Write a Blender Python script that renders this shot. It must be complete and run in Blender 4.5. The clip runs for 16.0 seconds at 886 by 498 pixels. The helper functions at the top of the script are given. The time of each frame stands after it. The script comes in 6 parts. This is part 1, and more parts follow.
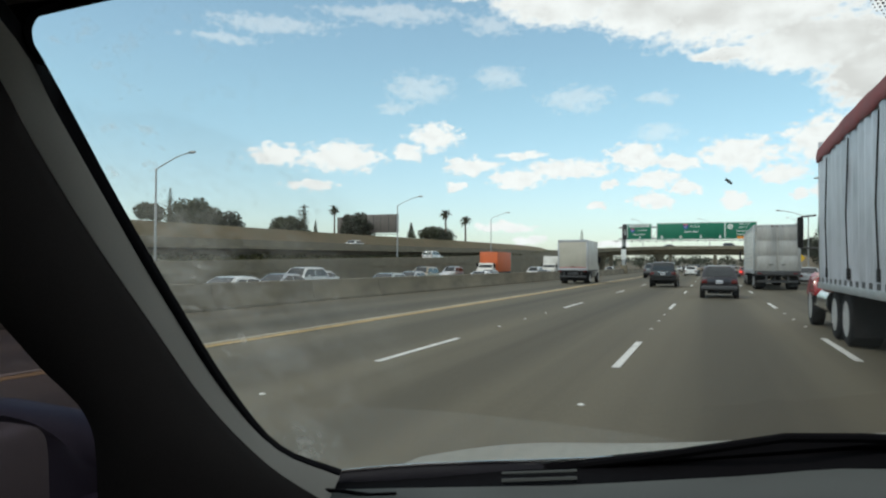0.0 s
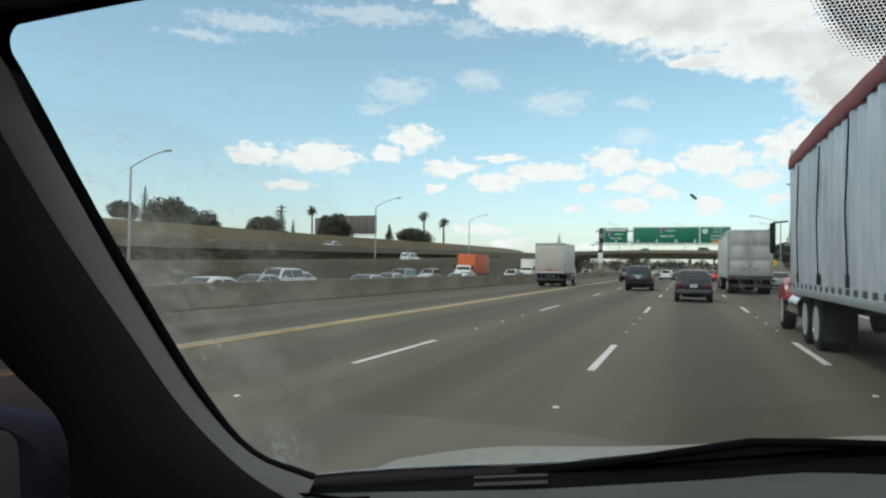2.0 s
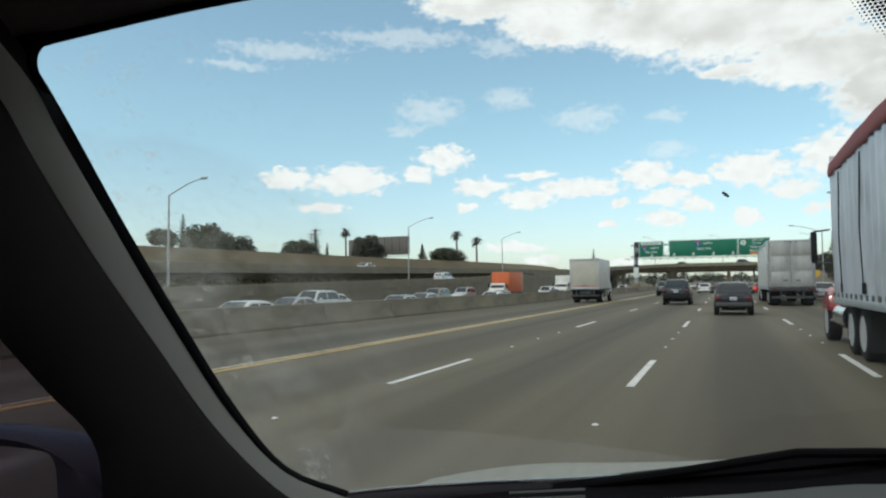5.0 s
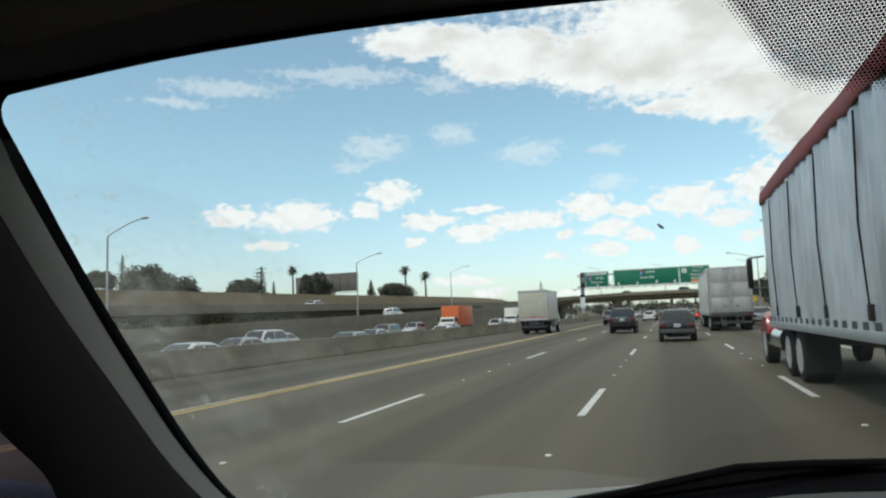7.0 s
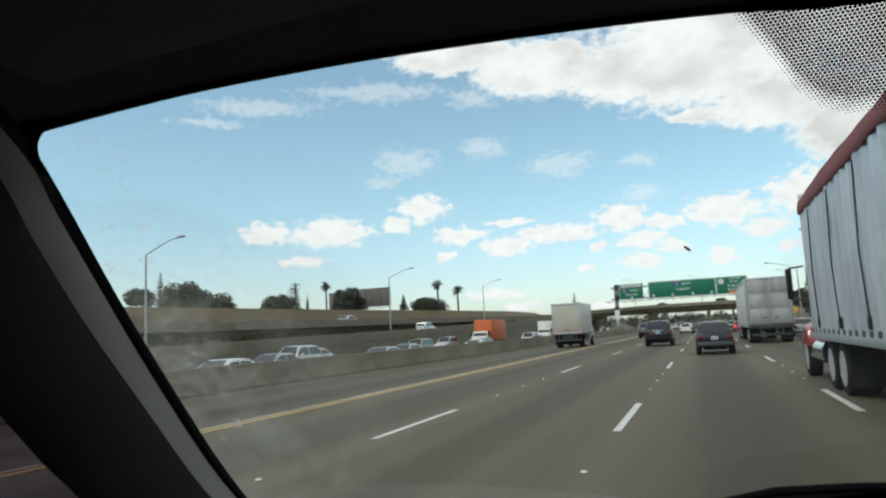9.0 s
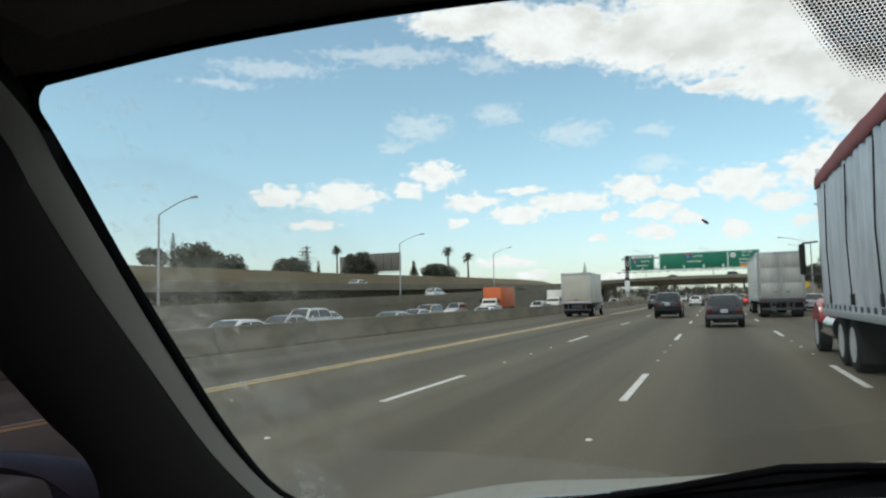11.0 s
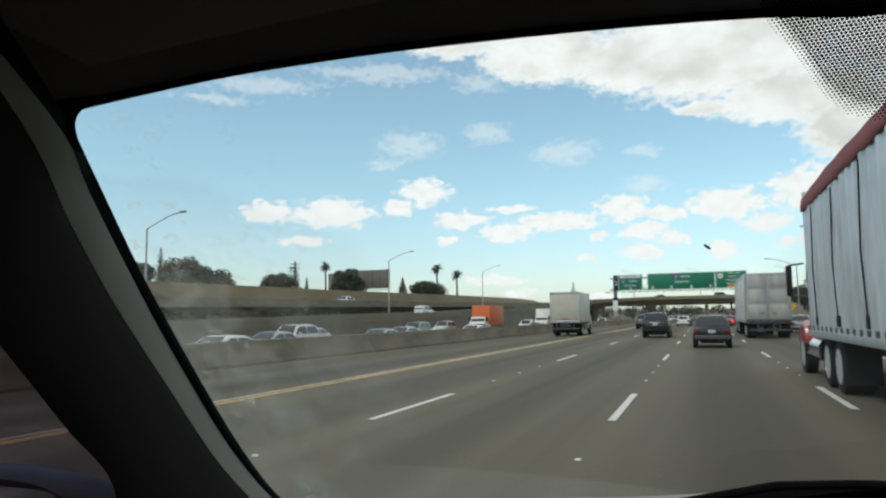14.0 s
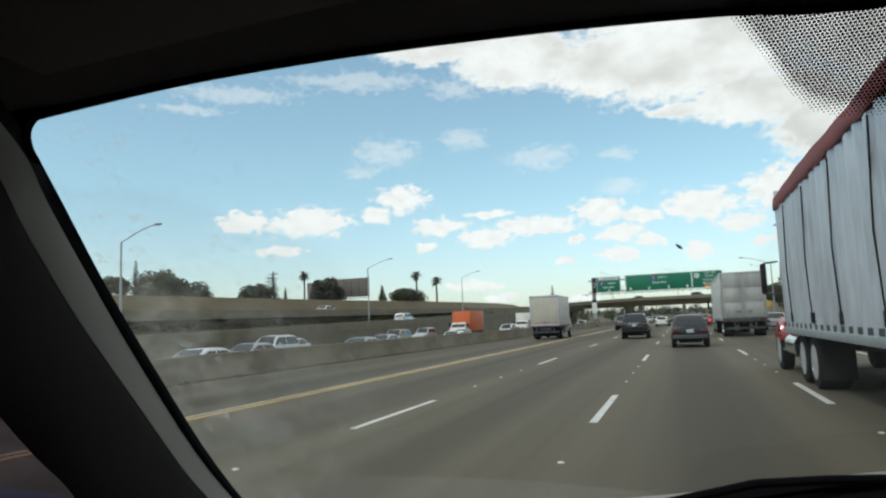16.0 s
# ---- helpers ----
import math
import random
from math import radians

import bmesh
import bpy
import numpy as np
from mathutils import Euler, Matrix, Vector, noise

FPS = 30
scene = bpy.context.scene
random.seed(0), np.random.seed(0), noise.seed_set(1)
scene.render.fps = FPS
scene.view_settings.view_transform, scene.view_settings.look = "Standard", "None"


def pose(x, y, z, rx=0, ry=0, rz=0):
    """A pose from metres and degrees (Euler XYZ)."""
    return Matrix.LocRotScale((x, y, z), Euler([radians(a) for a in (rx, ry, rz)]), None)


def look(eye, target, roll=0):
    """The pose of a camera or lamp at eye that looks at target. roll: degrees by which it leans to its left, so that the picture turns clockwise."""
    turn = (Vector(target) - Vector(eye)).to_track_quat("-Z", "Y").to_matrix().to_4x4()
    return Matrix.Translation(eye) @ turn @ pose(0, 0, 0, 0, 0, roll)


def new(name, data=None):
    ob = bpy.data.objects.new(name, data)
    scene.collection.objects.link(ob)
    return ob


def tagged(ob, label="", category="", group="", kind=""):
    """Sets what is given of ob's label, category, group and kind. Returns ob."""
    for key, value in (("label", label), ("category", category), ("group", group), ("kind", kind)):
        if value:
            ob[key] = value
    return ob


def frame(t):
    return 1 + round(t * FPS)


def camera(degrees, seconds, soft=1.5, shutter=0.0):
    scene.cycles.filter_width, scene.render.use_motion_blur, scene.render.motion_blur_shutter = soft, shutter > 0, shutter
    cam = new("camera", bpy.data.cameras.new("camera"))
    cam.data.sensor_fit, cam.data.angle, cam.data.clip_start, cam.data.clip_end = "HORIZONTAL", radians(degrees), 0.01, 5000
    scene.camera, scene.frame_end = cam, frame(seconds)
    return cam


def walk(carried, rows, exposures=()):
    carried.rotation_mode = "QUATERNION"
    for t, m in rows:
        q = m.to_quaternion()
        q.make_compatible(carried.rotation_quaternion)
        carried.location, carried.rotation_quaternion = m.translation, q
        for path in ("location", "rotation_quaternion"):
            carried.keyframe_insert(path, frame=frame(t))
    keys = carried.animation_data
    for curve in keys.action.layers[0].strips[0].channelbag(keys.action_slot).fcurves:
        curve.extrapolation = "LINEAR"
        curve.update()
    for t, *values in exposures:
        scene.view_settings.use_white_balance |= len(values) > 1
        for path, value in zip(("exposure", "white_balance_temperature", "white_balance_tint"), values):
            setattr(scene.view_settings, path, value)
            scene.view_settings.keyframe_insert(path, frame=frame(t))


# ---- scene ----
cam = camera(65.5, 16.0, soft=2.2)
PATH = (
    (0, -0.002, 0.005, 1.502, 91.30, -0.28, 21.18),
    (0.5, 0.002, 0.010, 1.497, 91.03, -0.09, 21.81),
    (1, 0.020, -0.001, 1.499, 91.33, 0.46, 20.12),
    (1.5, 0.016, -0.011, 1.505, 91.77, -0.28, 19.00),
    (2, 0.007, -0.008, 1.510, 91.47, -0.77, 19.34),
    (2.5, 0.011, -0.003, 1.507, 91.49, 0.34, 20.40),
    (3, 0.014, 0.011, 1.506, 91.51, 0.05, 22.46),
    (3.5, 0.006, 0.010, 1.501, 90.03, 0.16, 21.29),
    (3.7, 0.002, 0.017, 1.502, 90.28, -0.98, 22.07),
    (5.8, 0.018, -0.000, 1.497, 93.81, 3.00, 20.85),
    (6, 0.019, 0.001, 1.501, 93.21, 3.16, 20.00),
    (6.5, 0.013, -0.016, 1.503, 95.59, 2.46, 20.14),
    (7, 0.015, -0.032, 1.496, 95.83, 2.34, 17.99),
    (7.5, 0.012, -0.026, 1.499, 97.09, 3.03, 19.13),
    (8, 0.015, -0.028, 1.499, 95.98, 3.10, 18.25),
    (8.5, 0.032, -0.045, 1.496, 97.84, 3.95, 18.53),
    (9, 0.024, -0.032, 1.507, 97.12, 2.83, 20.71),
    (9.2, 0.025, -0.025, 1.503, 96.17, 2.88, 20.66),
    (11.3, 0.019, -0.015, 1.510, 94.34, 1.30, 21.55),
    (11.5, 0.017, -0.019, 1.509, 94.91, 1.52, 21.07),
    (12, -0.024, -0.025, 1.509, 94.14, -0.86, 19.31),
    (12.5, -0.009, -0.018, 1.505, 93.75, 1.05, 19.85),
    (13, -0.009, 0.001, 1.496, 91.36, 1.69, 21.35),
    (13.5, -0.001, -0.013, 1.503, 93.21, 2.14, 20.76),
    (14, 0.006, -0.055, 1.511, 95.81, 0.81, 20.52),
    (14.5, 0.016, -0.048, 1.515, 95.75, 2.20, 19.83),
    (15, -0.002, -0.042, 1.517, 96.18, 2.64, 19.55),
    (15.5, 0.011, -0.047, 1.516, 96.28, -0.75, 20.64),
    (16, 0.010, -0.043, 1.511, 96.30, 2.34, 18.91),
)
walk(cam, [(t, pose(x, y, z, rx, ry, rz)) for t, x, y, z, rx, ry, rz in PATH])

# ---- sky, sun, exposure ----
SUN_AZ, SUN_EL = 215.0, 48.0      # degrees clockwise from the road's heading
world = bpy.data.worlds.new("sky")
scene.world = world
world.use_nodes = True
scene.view_settings.exposure = 0.2

CUMULUS = ((-29.6, 9.5, 3.3, 1.1), (-34.9, 9.5, 2.1, 0.8), (-22.0, 11.3, 2.1, 1.1), (-24.0, 10.0, 1.3, 0.6),
           (-18.8, 8.9, 2.3, 0.66), (-15.1, 7.8, 2.1, 0.8), (-14.7, 9.7, 2.0, 0.33), (-5.6, 9.5, 2.0, 1.13),
           (-11.0, 8.5, 3.5, 0.75), (-4.2, 7.5, 1.8, 0.7), (2.1, 9.3, 2.8, 1.2), (5.1, 7.7, 1.7, 0.7),
           (-2.3, 8.8, 1.7, 0.56), (8.3, 10.0, 3.0, 1.7), (10.9, 8.3, 2.3, 1.4))
SMALL = ((-32.3, 7.2, 2.0, 0.47), (-20.1, 7.2, 0.85, 0.38), (-7.6, 7.3, 0.85, 0.38), (-4.3, 5.9, 1.6, 0.56),
         (-1.8, 6.9, 1.1, 0.56), (-8.6, 5.6, 0.85, 0.33), (1.8, 5.8, 0.94, 0.6), (6.2, 6.2, 0.7, 0.42),
         (9.0, 6.3, 1.9, 0.75), (-16.2, 3.9, 2.4, 0.38), (-14.1, 2.8, 1.2, 0.38), (-36.7, 2.9, 0.75, 0.38),
         (-7.4, 2.5, 1.4, 0.28), (13.5, 5.5, 2.0, 0.8))
FAINT = ((-23.3, 15.1, 2.4, 1.0), (-25.3, 13.5, 1.4, 0.42), (-16.6, 16.0, 1.6, 0.8), (-10.2, 14.1, 2.4, 0.94),
         (-3.7, 11.2, 1.6, 0.75), (-3.9, 13.9, 1.4, 0.42), (-35.3, 19.5, 4.2, 0.66), (-39.2, 18.2, 2.6, 0.33),
         (-25.3, 20.8, 5.4, 0.66), (-17.1, 20.0, 1.9, 0.7))
BANK = ((-18.2, 23.4, 6.1, 1.4), (-11.4, 22.0, 6.1, 2.3), (-4.3, 20.8, 5.2, 2.4), (2.5, 21.4, 10.3, 4.4),
        (7.5, 16.9, 6.1, 2.1), (11.5, 14.4, 4.2, 2.8), (13.4, 11.6, 3.8, 2.3), (1.2, 16.7, 2.8, 0.56),
        (22.0, 24.0, 16.0, 11.0), (6.0, 33.0, 26.0, 10.0))


def build_sky():
    nt = world.node_tree
    nt.nodes.clear()
    N, L = nt.nodes.new, nt.links.new

    def math_node(op, a, b=None, c=None, clamp=False):
        n = N("ShaderNodeMath")
        n.operation, n.use_clamp = op, clamp
        for i, v in enumerate((a, b, c)):
            if v is None:
                continue
            if isinstance(v, (int, float)):
                n.inputs[i].default_value = v
            else:
                L(v, n.inputs[i])
        return n.outputs[0]

    co = N("ShaderNodeTexCoord").outputs["Generated"]
    sep = N("ShaderNodeSeparateXYZ")
    L(co, sep.inputs[0])
    az = math_node("MULTIPLY", math_node("ARCTAN2", sep.outputs[0], sep.outputs[1]), 57.2958)
    el = math_node("MULTIPLY_ADD", math_node("ARCSINE", sep.outputs[2]), 57.2958, 0.75)
    uv = N("ShaderNodeCombineXYZ")
    L(az, uv.inputs[0]), L(el, uv.inputs[1])

    def fbm(scale, detail, rough, stretch=(1, 1.6, 1)):
        m = N("ShaderNodeMapping")
        m.inputs["Scale"].default_value = stretch
        L(uv.outputs[0], m.inputs[0])
        n = N("ShaderNodeTexNoise")
        n.inputs["Scale"].default_value, n.inputs["Detail"].default_value, n.inputs["Roughness"].default_value = scale, detail, rough
        L(m.outputs[0], n.inputs["Vector"])
        return n
    warp = fbm(0.55, 5, 0.6)
    shift = N("ShaderNodeVectorMath")
    shift.operation = "MULTIPLY_ADD"
    shift.inputs[1].default_value, shift.inputs[2].default_value = (2.2, 1.3, 0), (-1.1, -0.65, 0)
    L(warp.outputs["Color"], shift.inputs[0])
    put = N("ShaderNodeVectorMath")
    put.operation = "ADD"
    L(uv.outputs[0], put.inputs[0]), L(shift.outputs[0], put.inputs[1])
    p = put.outputs[0]

    def nearest(clouds, grow=1.0):
        best = None
        for a, e, w, h in clouds:
            w, h = w * grow, h * grow
            n = N("ShaderNodeVectorMath")
            n.operation = "MULTIPLY_ADD"
            L(p, n.inputs[0])
            n.inputs[1].default_value, n.inputs[2].default_value = (1 / w, 1 / h, 0), (-a / w, -e / h, 0)
            d = N("ShaderNodeVectorMath")
            d.operation = "LENGTH"
            L(n.outputs[0], d.inputs[0])
            best = d.outputs["Value"] if best is None else math_node("MINIMUM", best, d.outputs["Value"])
        return best

    def step(v, lo, hi):
        n = N("ShaderNodeMapRange")
        n.interpolation_type = "SMOOTHSTEP"
        n.inputs["From Min"].default_value, n.inputs["From Max"].default_value = lo, hi
        L(v, n.inputs["Value"])
        return n.outputs[0]
    fine = math_node("MULTIPLY_ADD", fbm(1.15, 7, 0.55).outputs["Fac"], 1.8, -0.9)
    puff = step(math_node("ADD", math_node("MINIMUM", nearest(CUMULUS, 1.06), nearest(SMALL, 1.1)), fine), 1.24, 0.66)
    thin = math_node("MULTIPLY", step(math_node("ADD", nearest(FAINT, 1.18), math_node("MULTIPLY", fine, 1.3)), 1.45, 0.2), 0.42)
    depth = math_node("ADD", nearest(BANK), math_node("MULTIPLY", fine, 0.45))
    bank = step(depth, 1.2, 0.74)
    # scattered cloud over the rest of the sky
    rest = step(fbm(0.075, 8, 0.6, (1, 1.4, 1)).outputs["Fac"], 0.46, 0.60)
    away = step(math_node("ABSOLUTE", math_node("ADD", az, 14.0)), 44, 62)
    rest = math_node("MULTIPLY", rest, away)
    over = math_node("MULTIPLY", step(el, 30, 44), 0.75)
    cover = puff
    veil = math_node("MULTIPLY_ADD", step(el, 14, -2), 0.11, 0.06)      # thin haze, denser low down
    for other in (thin, bank, rest, over, veil):
        cover = math_node("MAXIMUM", cover, other)
    # cloud tone: grey bellies inside the bank
    belly = step(fbm(0.15, 4, 0.5, (1, 1.6, 1)).outputs["Fac"], 0.34, 0.66)
    shade = N("ShaderNodeMix")
    shade.data_type = "RGBA"
    shade.inputs["A"].default_value, shade.inputs["B"].default_value = (1.02, 1.055, 1.045, 1), (0.58, 0.575, 0.555, 1)
    soft = math_node("MULTIPLY", step(fbm(0.8, 6, 0.6).outputs["Fac"], 0.40, 0.75), 0.22)      # shaded hollows in every cloud
    L(math_node("MAXIMUM", soft, math_node("MULTIPLY", belly, math_node("MULTIPLY", step(depth, 1.0, 0.55), 0.62))), shade.inputs["Factor"])

    sky = N("ShaderNodeTexSky")
    sky.sky_type, sky.sun_disc = "NISHITA", False
    sky.sun_elevation, sky.sun_rotation = radians(SUN_EL), radians(SUN_AZ)
    sky.air_density, sky.dust_density, sky.ozone_density = 1.0, 0.9, 0.9
    clear = N("ShaderNodeBackground")
    clear.inputs["Strength"].default_value = 0.162
    cool = N("ShaderNodeMix")
    cool.data_type, cool.blend_type = "RGBA", "MULTIPLY"
    cool.inputs["Factor"].default_value = 1.0
    cast = N("ShaderNodeMix")      # white balance of the clear sky, bluer in the haze
    cast.data_type = "RGBA"
    cast.inputs["A"].default_value, cast.inputs["B"].default_value = (0.79, 0.875, 0.93, 1), (0.87, 1.03, 0.905, 1)
    L(step(el, 0, 16), cast.inputs["Factor"]), L(cast.outputs["Result"], cool.inputs["B"])
    L(sky.outputs[0], cool.inputs["A"]), L(cool.outputs["Result"], clear.inputs["Color"])
    cloud = N("ShaderNodeBackground")
    cloud.inputs["Strength"].default_value = 0.835
    L(shade.outputs["Result"], cloud.inputs["Color"])
    mix = N("ShaderNodeMixShader")
    L(cover, mix.inputs[0]), L(clear.outputs[0], mix.inputs[1]), L(cloud.outputs[0], mix.inputs[2])
    out = N("ShaderNodeOutputWorld")
    L(mix.outputs[0], out.inputs[0])


build_sky()
sun_data = bpy.data.lights.new("sun", "SUN")
sun_data.energy, sun_data.angle, sun_data.color = 1.05, radians(6), (1.0, 0.95, 0.87)
sun = new("sun", sun_data)
_a, _e = radians(SUN_AZ), radians(SUN_EL)
sun.matrix_world = look(Vector((math.sin(_a) * math.cos(_e), math.cos(_a) * math.cos(_e), math.sin(_e))) * 50, (0, 0, 0))

# ---- materials ----


def mat(name, color, rough=0.6, metal=0.0, var=0.25, scale=3.0, fine=40.0, bump=0.15, stretch=(1, 1, 1), spec=0.5, coat=0.0, tint=None, island=0.0):
    """Principled surface with broad stains and fine grain; tint is the colour the stains go to."""
    m = bpy.data.materials.new(name)
    m.use_nodes = True
    nt = m.node_tree
    N, L = nt.nodes.new, nt.links.new
    b = nt.nodes["Principled BSDF"]
    b.inputs["Roughness"].default_value, b.inputs["Metallic"].default_value = rough, metal
    b.inputs["Specular IOR Level"].default_value, b.inputs["Coat Weight"].default_value = spec, coat
    co = N("ShaderNodeTexCoord")
    mp = N("ShaderNodeMapping")
    mp.inputs["Scale"].default_value = stretch
    L(co.outputs["Object"], mp.inputs[0])
    big, small = N("ShaderNodeTexNoise"), N("ShaderNodeTexNoise")
    big.inputs["Scale"].default_value, big.inputs["Detail"].default_value = scale, 5
    small.inputs["Scale"].default_value, small.inputs["Detail"].default_value = fine, 3
    L(mp.outputs[0], big.inputs["Vector"]), L(mp.outputs[0], small.inputs["Vector"])
    both = N("ShaderNodeMath")
    both.operation = "MULTIPLY_ADD"
    both.inputs[1].default_value = 0.35
    L(small.outputs["Fac"], both.inputs[0])
    half = N("ShaderNodeMath")
    half.operation = "MULTIPLY"
    half.inputs[1].default_value = 0.65
    L(big.outputs["Fac"], half.inputs[0]), L(half.outputs[0], both.inputs[2])
    ramp = N("ShaderNodeMapRange")
    ramp.inputs["From Min"].default_value, ramp.inputs["From Max"].default_value = 0.32, 0.68
    L(both.outputs[0], ramp.inputs["Value"])
    mix = N("ShaderNodeMix")
    mix.data_type = "RGBA"
    dark = tint or [c * (1 - var) for c in color]
    light = [min(1, c * (1 + var * 0.5)) for c in color]
    mix.inputs["A"].default_value, mix.inputs["B"].default_value = (*dark[:3], 1), (*light[:3], 1)
    L(ramp.outputs[0], mix.inputs["Factor"])
    L(mix.outputs["Result"], b.inputs["Base Color"])
    if island:                                     # each cast piece has its own tone
        info, tone, mul = N("ShaderNodeObjectInfo"), N("ShaderNodeMapRange"), N("ShaderNodeMix")
        tone.inputs["To Min"].default_value, tone.inputs["To Max"].default_value = 1 - island, 1 + island * 0.6
        mul.data_type, mul.blend_type = "RGBA", "MULTIPLY"
        mul.inputs["Factor"].default_value = 1
        L(info.outputs["Random"], tone.inputs["Value"]), L(mix.outputs["Result"], mul.inputs["A"])
        L(tone.outputs[0], mul.inputs["B"]), L(mul.outputs["Result"], b.inputs["Base Color"])
    rr = N("ShaderNodeMapRange")
    rr.inputs["To Min"].default_value, rr.inputs["To Max"].default_value = max(0.03, rough - 0.12), min(1, rough + 0.1)
    L(big.outputs["Fac"], rr.inputs["Value"]), L(rr.outputs[0], b.inputs["Roughness"])
    if bump:
        bp = N("ShaderNodeBump")
        bp.inputs["Strength"].default_value, bp.inputs["Distance"].default_value = bump, 0.02
        L(small.outputs["Fac"], bp.inputs["Height"]), L(bp.outputs[0], b.inputs["Normal"])
    return m


def glow(name, color, strength):
    m = mat(name, color, 0.3, bump=0)
    b = m.node_tree.nodes["Principled BSDF"]
    b.inputs["Emission Color"].default_value, b.inputs["Emission Strength"].default_value = (*color, 1), strength
    return m


def road_material():
    """Weathered concrete: long wheel-path streaks, oil-dark lane middles, broad patches and fine aggregate."""
    m = mat("road_concrete", (0.101, 0.0872, 0.0600), 0.82, var=0.22, scale=0.22, fine=28, bump=0.25, stretch=(1, 0.25, 1), spec=0.3)
    nt = m.node_tree
    N, L = nt.nodes.new, nt.links.new
    b = nt.nodes["Principled BSDF"]
    base = b.inputs["Base Color"].links[0].from_socket
    co = N("ShaderNodeTexCoord")
    mp = N("ShaderNodeMapping")
    mp.inputs["Scale"].default_value = (1.0, 0.012, 1)
    L(co.outputs["Object"], mp.inputs[0])
    n = N("ShaderNodeTexNoise")
    n.inputs["Scale"].default_value, n.inputs["Detail"].default_value = 1.0, 4
    L(mp.outputs[0], n.inputs["Vector"])
    sep = N("ShaderNodeSeparateXYZ")
    L(co.outputs["Object"], sep.inputs[0])
    w = N("ShaderNodeMath")        # lane period of 3.5 m, oil line in each lane's middle
    w.operation = "MULTIPLY_ADD"
    w.inputs[1].default_value, w.inputs[2].default_value = 2 * math.pi / 3.5, 2 * math.pi * 1.3 / 3.5
    L(sep.outputs[0], w.inputs[0])
    c = N("ShaderNodeMath")
    c.operation = "COSINE"
    L(w.outputs[0], c.inputs[0])
    s = N("ShaderNodeMath")
    s.operation = "MULTIPLY_ADD"
    s.inputs[1].default_value, s.inputs[2].default_value = 0.15, 0.0
    L(c.outputs[0], s.inputs[0])
    add = N("ShaderNodeMath")
    add.operation = "ADD"
    L(n.outputs["Fac"], add.inputs[0]), L(s.outputs[0], add.inputs[1])
    r = N("ShaderNodeMapRange")
    r.inputs["From Min"].default_value, r.inputs["From Max"].default_value = 0.3, 0.7
    r.inputs["To Min"].default_value, r.inputs["To Max"].default_value = 0.72, 1.22
    L(add.outputs[0], r.inputs["Value"])
    mul = N("ShaderNodeMix")
    mul.data_type, mul.blend_type = "RGBA", "MULTIPLY"
    mul.inputs["Factor"].default_value = 1
    L(base, mul.inputs["A"]), L(r.outputs[0], mul.inputs["B"]), L(mul.outputs["Result"], b.inputs["Base Color"])
    return m


